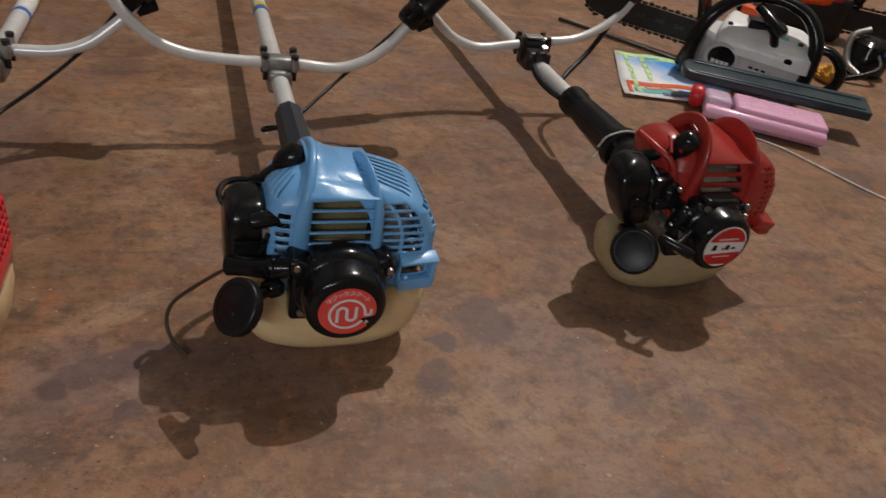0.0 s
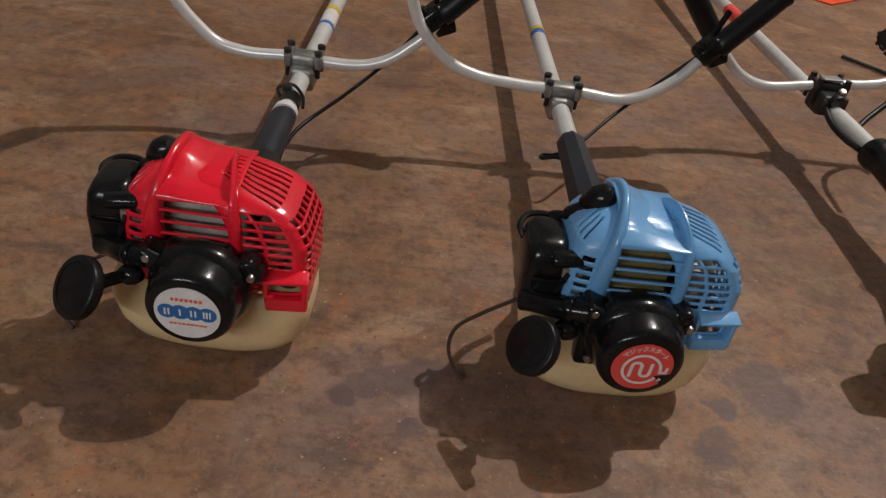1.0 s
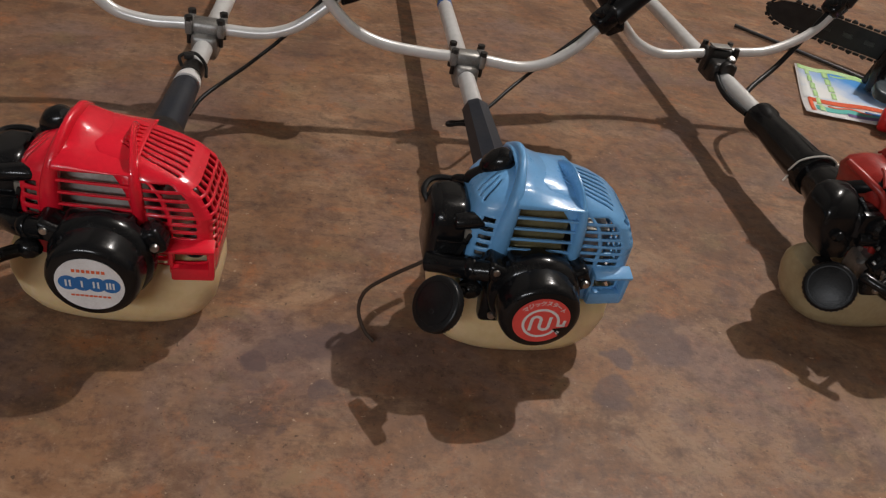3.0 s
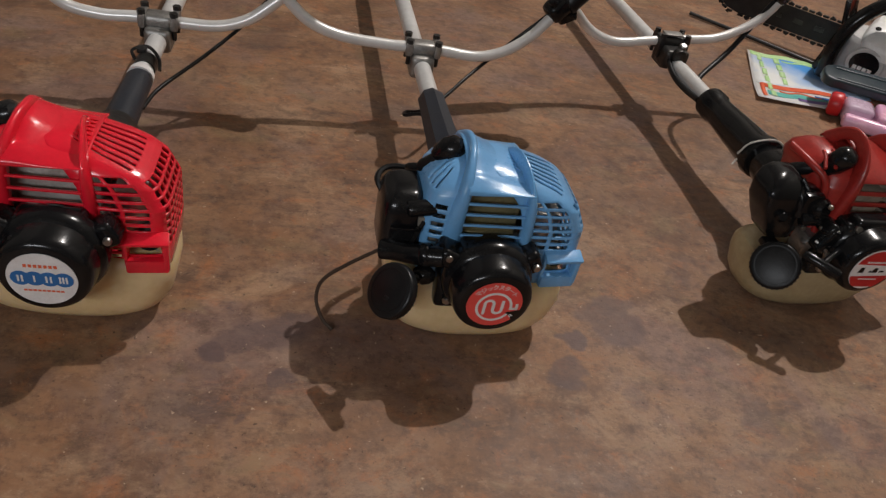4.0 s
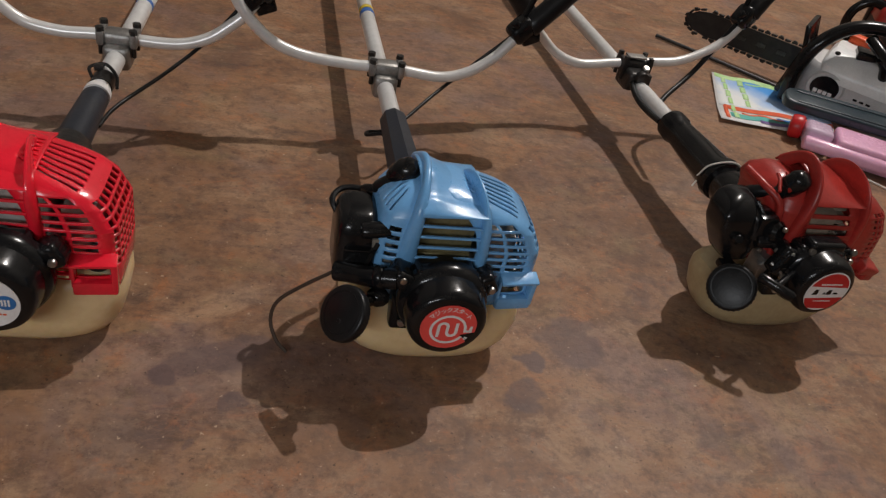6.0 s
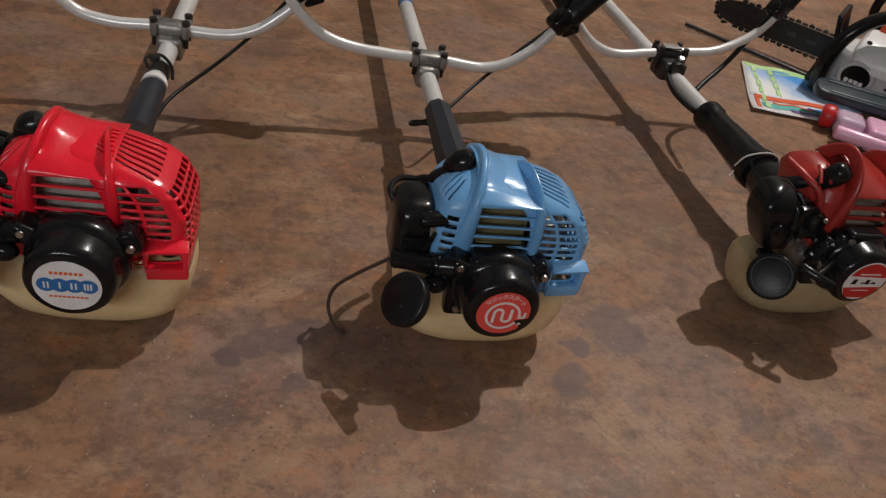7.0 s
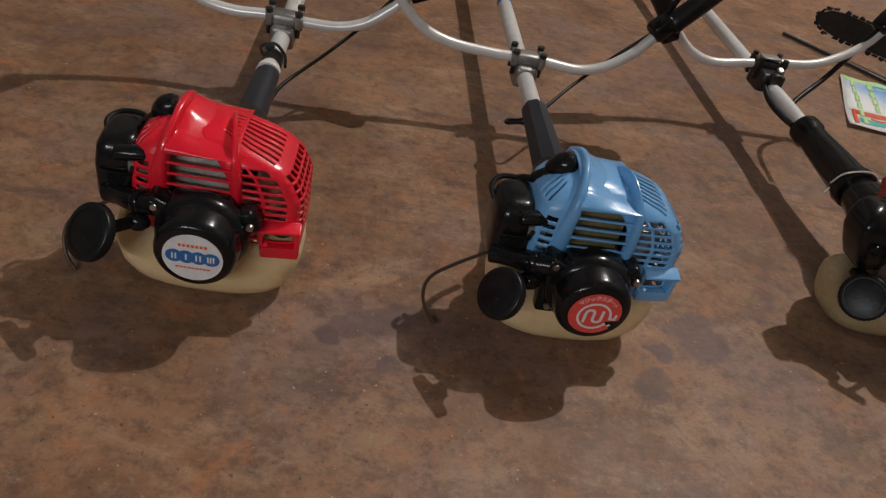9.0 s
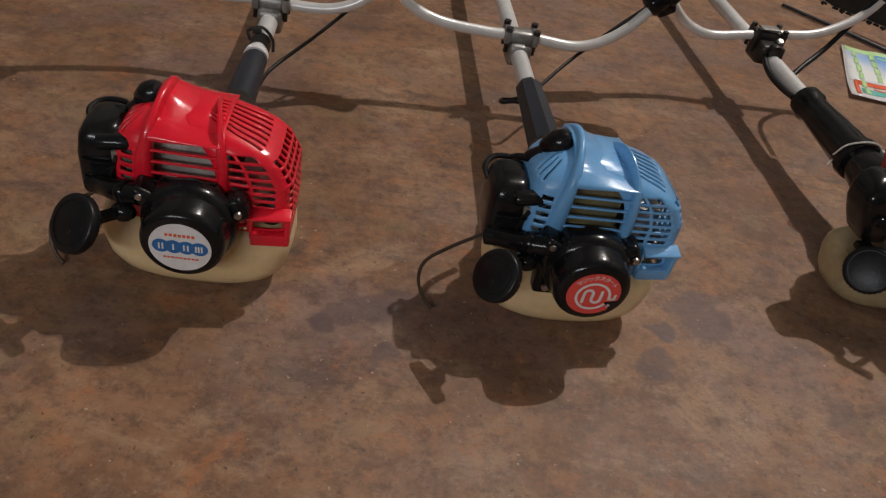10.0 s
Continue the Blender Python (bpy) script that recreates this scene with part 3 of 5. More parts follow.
def white_label(housing):
    disc = part("label_disc", extruded(bmesh.new(), disc_outline(0.0355), 0.0007, LABEL_POSE), M_LABELWHITE, housing, "round white starter label with blue and orange shapes", smooth=False)
    m = LABEL_POSE @ pose(0, 0, 0.0009)
    bm = bmesh.new()
    for x in (-0.0215, -0.0075, 0.0070, 0.0215):
        extruded(bm, [(x + px * 1.02, 0.001 + py) for px, py in disc_outline(0.0098)], 0.0003, m @ pose(0, 0, 0.00004 * x * 1000 / 20))
    part("print", bm, M_LABELBLUE, housing, "blue rounded shapes", smooth=False)
    bm = bmesh.new()
    m2 = m @ pose(0, 0.001, 0.0005)
    for x in (-0.0235, -0.0195, -0.0075, 0.0045, 0.0090, 0.0180, 0.0212, 0.0246):
        extruded(bm, [(x - 0.0010, -0.0045), (x + 0.0010, -0.0045), (x + 0.0010, 0.0045), (x - 0.0010, 0.0045)], 0.0003, m2)
    part("print", bm, M_LABELWHITE, housing, smooth=False)
    bm = bmesh.new()
    for k in range(7):
        extruded(bm, [(-0.0165 + 0.0050 * k, 0.0165), (-0.0132 + 0.0050 * k, 0.0165), (-0.0132 + 0.0050 * k, 0.0205), (-0.0165 + 0.0050 * k, 0.0205)], 0.0003, m)
    for k in range(9):
        extruded(bm, [(-0.0200 + 0.0046 * k, -0.0170), (-0.0166 + 0.0046 * k, -0.0170), (-0.0166 + 0.0046 * k, -0.0146), (-0.0200 + 0.0046 * k, -0.0146)], 0.0003, m)
    tagged(part("small_print", bm, M_LABELORANGE, housing, smooth=False), kind="stuff")


def banded_label(housing):
    m = LABEL_POSE
    part("label_disc", extruded(bmesh.new(), disc_outline(0.0365), 0.0006, m), M_LABELWHITE, housing, "round red and white starter label", smooth=False)
    bm = bmesh.new()
    up = [(0.0342 * math.cos(radians(a)), 0.0342 * math.sin(radians(a))) for a in range(13, 168, 6)]
    extruded(bm, up, 0.0003, m @ pose(0, 0, 0.0008))
    extruded(bm, [(x, -y - 0.003) for x, y in up if -y - 0.003 > -0.0338], 0.0003, m @ pose(0, 0, 0.0008))
    part("print", bm, M_LABELDARK, housing, smooth=False)
    bm = bmesh.new()
    for x, y, w, h in ((-0.020, -0.001, 0.010, 0.010), (-0.004, -0.003, 0.005, 0.004), (0.004, -0.001, 0.010, 0.009), (0.016, -0.003, 0.010, 0.003)):
        extruded(bm, [(x - w / 2, y - h / 2), (x + w / 2, y - h / 2), (x + w / 2 - 0.001, y + h / 2), (x - w / 2 + 0.003, y + h / 2)], 0.0003, m @ pose(0, 0, 0.0008))
    part("print", bm, M_BLACK, housing, smooth=False)
    bm = bmesh.new()
    for k in range(9):
        extruded(bm, [(-0.018 + 0.0042 * k, 0.0125), (-0.0150 + 0.0042 * k, 0.0125), (-0.0150 + 0.0042 * k, 0.0155), (-0.018 + 0.0042 * k, 0.0155)], 0.0003, m @ pose(0, 0, 0.0013))
        extruded(bm, [(-0.016 + 0.0036 * k, -0.0185), (-0.0134 + 0.0036 * k, -0.0185), (-0.0134 + 0.0036 * k, -0.0165), (-0.016 + 0.0036 * k, -0.0165)], 0.0003, m @ pose(0, 0, 0.0013))
    tagged(part("small_print", bm, M_LABELWHITE, housing, smooth=False), kind="stuff")


def pull_knob(cutter, centre, neck, way=(-0.75, -0.38, 0.57), r=0.033):
    """The round starter knob, held off the tank by its rope guide."""
    c, d = Vector(centre), Vector(way).normalized()
    bm = bmesh.new()
    turned(bm, c - d * 0.009, c + d * 0.004, [(0, r * 0.72), (0.08, r * 0.90), (0.20, r * 0.97), (0.34, r), (0.55, r * 0.985), (0.80, r), (0.93, r * 0.97), (1, r * 0.91)], 48)
    turned(bm, c - d * 0.018, c - d * 0.008, [(0, r * 0.30), (0.5, r * 0.36), (1, r * 0.50)], 24)
    knob = part("pull_knob", bm, M_RUBBER, cutter, "round black starter knob")
    bm = bmesh.new()
    q = d.to_track_quat("Z", "Y").to_matrix().to_4x4()
    base = Matrix.Translation(c) @ q
    for k in range(36):
        a = 2 * math.pi * k / 36
        block(bm, base @ Vector((r * 0.975 * math.cos(a), r * 0.975 * math.sin(a), -0.0025)), (0.0010, 0.0018, 0.008), 0.0004, base.to_3x3().to_4x4() @ Matrix.Rotation(a, 4, "Z"), 1)
    part("grip_ribs", bm, M_RUBBER, knob)
    bm = bmesh.new()
    band(bm, r * 0.74, r * 0.78, 0, 360, 0.0008, base @ pose(0, 0, 0.0036), 36)
    block(bm, base @ Vector((0.004, -0.007, 0.0042)), (0.005, 0.004, 0.001), 0.0004, base.to_3x3().to_4x4(), 1)
    part("embossing", bm, M_RUBBER, knob)
    bm = bmesh.new()
    tube(bm, [c - d * 0.014, *neck], 0.0062, 14)
    e = Vector(neck[-1])
    turned(bm, e + Vector((-0.010, 0.002, 0)), e + Vector((0.012, -0.002, 0)), [(0, 0.004), (0.2, 0.0085), (0.5, 0.0105), (0.8, 0.0085), (1, 0.004)], 18)
    part("rope_guide", bm, M_BLACK, knob)
    return knob


def tank_cap(cutter, centre, way, r):
    """A wide screw cap that stands out of the tank's upper corner."""
    c, d = Vector(centre), Vector(way).normalized()
    bm = bmesh.new()
    turned(bm, c - d * 0.018, c + d * 0.004, [(0, r * 0.55), (0.25, r * 0.60), (0.30, r * 0.95), (0.40, r), (0.85, r), (0.96, r * 0.96), (1, r * 0.90)], 44)
    cap = part("tank_cap", bm, M_RUBBER, cutter, "round black tank cap")
    base = Matrix.Translation(c) @ d.to_track_quat("Z", "Y").to_matrix().to_4x4()
    bm = bmesh.new()
    band(bm, r * 0.78, r * 0.83, 0, 360, 0.0008, base @ pose(0, 0, 0.0037), 36)
    for k in range(32):
        a = 2 * math.pi * k / 32
        block(bm, base @ Vector((r * math.cos(a), r * math.sin(a), -0.004)), (0.0012, 0.0024, 0.009), 0.0004, base.to_3x3().to_4x4() @ Matrix.Rotation(a, 4, "Z"), 1)
    part("grip_ribs", bm, M_RUBBER, cap)


def pull_grip(cutter, a, c, root):
    """The starter's grip bar on its short rope guide."""
    a, c, root = Vector(a), Vector(c), Vector(root)
    bm = bmesh.new()
    turned(bm, a, c, [(0, 0.004), (0.08, 0.0065), (0.5, 0.0058), (0.92, 0.0065), (1, 0.004)], 16)
    grip = part("pull_grip", bm, M_BLACK, cutter, "black starter grip bar")
    part("rope_guide", tube(bmesh.new(), [(a + c) / 2, ((a + c) / 2).lerp(root, 0.5) + Vector((0, 0, 0.002)), root], 0.0042, 10), M_BLACK, grip)


def tank(cutter, wide=0.102, cx=0.004, mat=M_TANK):
    bm = bmesh.new()
    w = wide
    prof = [(0.004, 0.66, 0.062, 0.140, 2.6), (0.0065, 0.75, 0.055, 0.146, 2.8), (0.015, 0.87, 0.049, 0.150, 3), (0.03, 0.95, 0.046, 0.153, 3.4), (0.055, 1.0, 0.046, 0.155, 3.8), (0.070, 0.99, 0.049, 0.155, 4), (0.080, 0.95, 0.054, 0.150, 4), (0.085, 0.86, 0.060, 0.143, 4)]
    shell(bm, [(z, cx, (y0 + y1) / 2, w * k, (y1 - y0) / 2, n) for z, k, y0, y1, n in prof], (), True, True, 0.01)
    body = part("fuel_tank", bm, mat, cutter, "cream translucent plastic fuel tank")
    # moulded feet on which it stands
    for x in (cx - 0.036, cx + 0.036):
        bm = bmesh.new()
        block(bm, (x, 0.094, 0.006), (0.026, 0.050, 0.012), 0.003)
        part("foot", bm, mat, body)
    bm = bmesh.new()
    band(bm, wide * 0.5, wide * 0.52, 200, 340, 0.002, pose(0.004, 0.10, 0.0895), 10)
    part("seam", bm, mat, body)
    return body


def cylinder_block(cutter, mat, count=9, cx=0.0, wide=0.082, near=0.066):
    top = 0.116 + 0.0092 * (count - 1)
    bm = bmesh.new()
    block(bm, (0.0, 0.116, (0.10 + top) / 2), (0.070, 0.074, top - 0.10), 0.006)
    core = part("cylinder", bm, mat, cutter, "oily cast metal cylinder with cooling fins")
    for k in range(count):
        bm = bmesh.new()
        block(bm, (cx, near + 0.036 + 0.0012 * k, 0.116 + 0.0088 * k), (wide, 0.072 - 0.0034 * k, 0.0050), 0.001, None, 1)
        part("cooling_fin", bm, mat, core)
    bm = bmesh.new()
    block(bm, (0.068, 0.122, 0.130), (0.032, 0.080, 0.056), 0.008)
    part("muffler", bm, M_STEEL, cutter, "bright steel muffler box")
    bm = bmesh.new()
    block(bm, (0.0, 0.13, 0.105), (0.10, 0.09, 0.03), 0.01)
    part("crankcase", bm, M_CAST, cutter)


def box_cleaner(cutter, shift=0.0):
    """The boxy black air cleaner with its carburettor and elbow."""
    bm = bmesh.new()
    shell(bm, [(0.088, -0.107, 0.100, 0.018, 0.026, 4), (0.092, -0.107, 0.100, 0.022, 0.032, 4), (0.105, -0.108, 0.100, 0.025, 0.036, 4.5), (0.15, -0.109, 0.101, 0.025, 0.035, 4.5), (0.172, -0.109, 0.102, 0.023, 0.032, 4), (0.183, -0.108, 0.103, 0.019, 0.026, 3.5), (0.187, -0.107, 0.103, 0.013, 0.018, 3)], (), True, True)
    cleaner = part("air_cleaner", bm, M_BLACK, cutter, "black plastic air cleaner cover")
    bm = bmesh.new()
    rod(bm, (-0.108, 0.070, 0.172), (-0.072, 0.072, 0.176), 0.010, 20, 0.003)
    part("knob", bm, M_BLACK, cleaner)
    for z in (0.148, 0.122):
        part("clip", block(bmesh.new(), (-0.107, 0.064, z), (0.034, 0.008, 0.004), 0.0015), M_BLACK, cleaner)
    bm = bmesh.new()
    block(bm, (-0.074, 0.088, 0.142), (0.036, 0.030, 0.046), 0.004)
    block(bm, (-0.076, 0.070, 0.152), (0.020, 0.010, 0.012), 0.002)
    rod(bm, (-0.070, 0.064, 0.130), (-0.070, 0.085, 0.130), 0.007, 16, 0.002)
    for k in range(4):
        block(bm, (-0.074, 0.0715, 0.121 + 0.0085 * k), (0.026, 0.006, 0.0028), 0.0008, None, 1)
    carb = part("carburettor", bm, M_CARB, cutter, "grey cast carburettor")
    for x, y, z in ((-0.066, 0.070, 0.162), (-0.082, 0.066, 0.118), (-0.064, 0.066, 0.144)):
        part("screw", screw(bmesh.new(), (x, y, z), (0, -1, 0), 0.0036), M_STEEL, carb)
    part("lever", block(bmesh.new(), (-0.085, 0.064, 0.140), (0.004, 0.004, 0.030), 0.001, pose(0, 0, 0, 0, 18, 0)), M_DARKCAST, carb)
    bm = bmesh.new()
    tube(bm, [(-0.102, 0.070, 0.112), (-0.088, 0.062, 0.117), (-0.070, 0.047, 0.125), (-0.046, 0.038, 0.131)], 0.0105, 16)
    turned(bm, (-0.066, 0.046, 0.126), (-0.058, 0.042, 0.129), [(0, 0.0112), (0.2, 0.0125), (0.8, 0.0125), (1, 0.0112)], 18)
    elbow = part("elbow", bm, M_BLACK, cutter)
    bm = bmesh.new()
    tube(bm, [(-0.126, 0.110, 0.170), (-0.132, 0.122, 0.180), (-0.122, 0.136, 0.184), (-0.102, 0.138, 0.184), (-0.084, 0.124, 0.180)], 0.0032, 8)
    hose = part("hose", bm, M_RUBBER, cutter)
    # overflow pipe that hangs down to the floor
    bm = bmesh.new()
    tube(bm, [(-0.078, 0.108, 0.094), (-0.100, 0.101, 0.0845), (-0.131, 0.098, 0.065), (-0.155, 0.094, 0.046), (-0.161, 0.085, 0.027), (-0.154, 0.071, 0.011), (-0.143, 0.062, 0.003)], 0.0021, 8)
    part("breather_hose", bm, M_HOSE, cutter, "thin brown breather hose")
    for ob in (cleaner, carb, elbow, hose):
        ob.location = (0.015 + shift, 0.004, -0.004)
    elbow.location = (0.0, 0.0, 0.0)
    cleaner.location, cleaner.scale = (0.014 + shift, 0.006, 0.024), (0.90, 0.95, 0.80)
    hose.location = (0.024 + shift, 0.004, -0.020)


def starter_bits(housing):
    """Bolts, linkage and a cable end crowded between the old starter and its cover."""
    for x, y, z, r in ((-0.022, 0.030, 0.136, 0.0048), (0.020, 0.034, 0.139, 0.0042), (-0.048, 0.034, 0.112, 0.0055), (-0.046, 0.028, 0.098, 0.0046), (0.044, 0.034, 0.134, 0.0046)):
        part("screw", screw(bmesh.new(), (x, y, z), (-0.1, -1, 0.4), r), M_STEEL, housing)
    part("linkage", tube(bmesh.new(), [(-0.060, 0.040, 0.110), (-0.050, 0.030, 0.104), (-0.044, 0.028, 0.094), (-0.052, 0.032, 0.082)], 0.0024, 8), M_STEEL, housing)
    part("lug", block(bmesh.new(), (-0.044, 0.040, 0.112), (0.026, 0.022, 0.036), 0.006, pose(0, 0, 0, 0, 20, 0), 3), M_BLACK, housing)
    part("lug", block(bmesh.new(), (0.0, 0.040, 0.140), (0.050, 0.024, 0.016), 0.006, None, 3), M_BLACK, housing)


def drop_cleaner(cutter):
    """The rounded black air cleaner of the older engine."""
    bm = bmesh.new()
    shell(bm, [(0.094, -0.098, 0.099, 0.012, 0.016, 4), (0.102, -0.101, 0.099, 0.023, 0.025, 5), (0.124, -0.108, 0.099, 0.028, 0.029, 6), (0.152, -0.117, 0.101, 0.032, 0.030, 6), (0.178, -0.121, 0.104, 0.031, 0.029, 5), (0.192, -0.119, 0.109, 0.026, 0.026, 4), (0.200, -0.114, 0.114, 0.019, 0.020, 4), (0.204, -0.110, 0.117, 0.010, 0.011, 4)], (), True, True)
    cleaner = part("air_cleaner", bm, M_BLACK, cutter, "rounded glossy black air cleaner cover")
    bm = bmesh.new()
    tube(bm, [(-0.112, 0.118, 0.186), (-0.098, 0.100, 0.182), (-0.088, 0.084, 0.168), (-0.084, 0.078, 0.146)], 0.016, 16)
    block(bm, (-0.080, 0.086, 0.158), (0.034, 0.040, 0.060), 0.008)
    rod(bm, (-0.092, 0.066, 0.146), (-0.062, 0.062, 0.150), 0.011, 18, 0.003)
    turned(bm, (-0.070, 0.072, 0.164), (-0.064, 0.056, 0.168), [(0, 0.017), (0.7, 0.018), (1, 0.014)], 22)
    part("intake", bm, M_BLACK, cleaner)
    bm = bmesh.new()
    block(bm, (-0.118, 0.070, 0.096), (0.026, 0.016, 0.012), 0.004)
    part("clip", bm, M_BLACK, cleaner)
    part("seam", tube(bmesh.new(), [(-0.086, 0.074, 0.118), (-0.084, 0.072, 0.150), (-0.088, 0.076, 0.182), (-0.098, 0.092, 0.200)], 0.0032, 8), M_BLACK, cleaner)
    part("wing_nut", turned(bmesh.new(), (-0.122, 0.072, 0.146), (-0.124, 0.062, 0.150), [(0, 0.009), (0.6, 0.009), (1, 0.006)], 18), M_BLACK, cleaner)
    for sx, sy, sz in ((-0.084, 0.060, 0.134), (-0.064, 0.054, 0.178), (-0.058, 0.054, 0.140)):
        part("screw", screw(bmesh.new(), (sx, sy, sz), (0, -1, 0.2), 0.0042), M_STEEL, cleaner)
    bm = bmesh.new()
    block(bm, (-0.055, 0.072, 0.108), (0.030, 0.030, 0.038), 0.004)
    rod(bm, (-0.070, 0.062, 0.120), (-0.030, 0.062, 0.096), 0.007, 14, 0.002)
    carb = part("carburettor", bm, M_CAST, cutter, "grey cast carburettor")
    for x, z in ((-0.055, 0.115), (-0.046, 0.100)):
        part("screw", screw(bmesh.new(), (x, 0.056, z), (0, -1, 0), 0.0045), M_STEEL, carb)
    bm = bmesh.new()
    tube(bm, [(-0.085, 0.10, 0.092), (-0.075, 0.07, 0.086), (-0.072, 0.055, 0.07)], 0.0035, 10)
    part("hose", bm, M_RUBBER, cutter)


def plug_cap(cutter, p=(-0.0385, 0.118, 0.203)):
    x, y, z = p
    bm = bmesh.new()
    turned(bm, (x - 0.013, y + 0.006, z - 0.012), (x + 0.008, y - 0.005, z + 0.012), [(0, 0.009), (0.2, 0.0125), (0.55, 0.0145), (0.85, 0.0120), (1, 0.006)], 24)
    cap = part("spark_plug_cap", bm, M_BLACK, cutter, "black rubber spark plug cap")
    bm = bmesh.new()
    turned(bm, (x - 0.008, y + 0.000, z - 0.010), (x - 0.028, y + 0.010, z - 0.028), [(0, 0.008), (0.2, 0.0095), (0.85, 0.0075), (1, 0.005)], 18)
    part("boot", bm, M_RUBBER, cap)
    bm = bmesh.new()
    tube(bm, [(x - 0.026, y + 0.009, z - 0.027), (x - 0.036, y + 0.020, z - 0.035), (x - 0.034, y + 0.046, z - 0.06), (x - 0.02, y + 0.058, z - 0.10)], 0.0042, 10)
    part("ignition_lead", bm, M_RUBBER, cap)


def clamp_block(cutter, s, z, mat, chunky=False):
    """The cast bracket that holds the handlebar on the shaft."""
    bm = bmesh.new()
    w, h = (0.048, 0.034) if chunky else (0.043, 0.028)
    block(bm, (0, s, z + 0.003), (w, 0.028, h * 0.82), 0.009, None, 3)
    block(bm, (0, s - 0.004, z - 0.018), (0.036, 0.046, 0.034), 0.008, None, 3)
    if chunky:
        block(bm, (0, s - 0.022, z - 0.012), (0.046, 0.040, 0.034), 0.008, None, 3)
        rod(bm, (0, s - 0.05, z - 0.002), (0, s - 0.035, z - 0.002), 0.013, 18, 0.003)
    for x in (-w / 2, w / 2):
        block(bm, (x, s, z + 0.006), (0.010, 0.036, h * 0.74), 0.003, None, 2)
    clamp = part("clamp", bm, mat, cutter, "cast handlebar clamp with bolts")
    for x in (-w / 2, w / 2):
        for y in (-0.013, 0.013):
            bm = bmesh.new()
            rod(bm, (x, s + y, z - 0.018), (x, s + y, z + h * 0.5 + 0.005), 0.0033, 10, 0.0008)
            turned(bm, (x, s + y, z + h * 0.5 + 0.001), (x, s + y, z + h * 0.5 + 0.0075), [(0, 0.0056), (1, 0.0056)], 6)
            part("bolt", bm, M_DARKCAST, clamp)
    if chunky:
        bm = bmesh.new()
        turned(bm, (0.008, s - 0.030, z + 0.006), (0.008, s - 0.034, z + 0.016), [(0, 0.007), (0.8, 0.007), (1, 0.005)], 12)
        part("bolt", bm, M_STEEL, clamp, "bright bolt head")
        part("top_plate", block(bmesh.new(), (0, s, z + h * 0.5 + 0.004), (w * 0.72, 0.020, 0.003), 0.001), M_CAST, clamp)
    return clamp


def handle(cutter, yaw, s, z, left, right, mat, grip_left, grip_right):
    """The handlebar that rises over the shaft; left and right: (out, up) points along each arm."""
    back = Matrix.Rotation(radians(-yaw), 3, "Z")
    rise_left, rise_right = (back @ Vector(way).normalized() for way in ((0.05, -0.03, 1.20), (0.05, 0.38, 1.20)))
    origin = Vector((0, s, z))

    def at(u, v):
        return origin + Vector((u, 0, 0)) + (rise_left if u < 0 else rise_right) * v

    bm = bmesh.new()
    line = [at(-u, v) for u, v in reversed(left)] + [at(0, 0.0)] + [at(u, v) for u, v in right]
    tube(bm, line, 0.0081, 18, 6)
    bar = part("handlebar", bm, mat, cutter, "bent steel handlebar tube")
    for pts, sign in ((grip_left, -1), (grip_right, 1)):
        bm = bmesh.new()
        a, c = at(sign * pts[0][0], pts[0][1]), at(sign * pts[1][0], pts[1][1])
        turned(bm, a, c, [(0, 0.0150), (0.03, 0.0172), (0.12, 0.0165), (0.5, 0.0172), (0.9, 0.0168), (0.97, 0.0178), (1, 0.0155)], 24)
        part("grip", bm, M_RUBBER, bar, "black rubber grip")
    u, v = grip_right[0]
    c = at(u - 0.012, v - 0.004)
    way = (at(*grip_right[1]) - at(*grip_right[0])).normalized()
    m = Matrix.Translation(c) @ way.to_track_quat("X", "Z").to_matrix().to_4x4()
    bm = bmesh.new()
    block(bm, (0, 0, 0), (0.040, 0.032, 0.031), 0.011, None, 3)
    block(bm, (0.030, 0.004, 0.018), (0.050, 0.008, 0.007), 0.003, pose(0, 0, 0, 0, -24, 0), 2)
    block(bm, (0.008, 0.0, -0.02), (0.03, 0.012, 0.03), 0.004, pose(0, 0, 0, 0, 25, 0), 2)
    rod(bm, (-0.004, -0.006, 0.012), (-0.004, -0.006, 0.024), 0.007, 14, 0.002)
    bmesh.ops.transform(bm, matrix=m, verts=bm.verts)
    part("throttle_block", bm, M_BLACK, bar, "black throttle block")
    return c


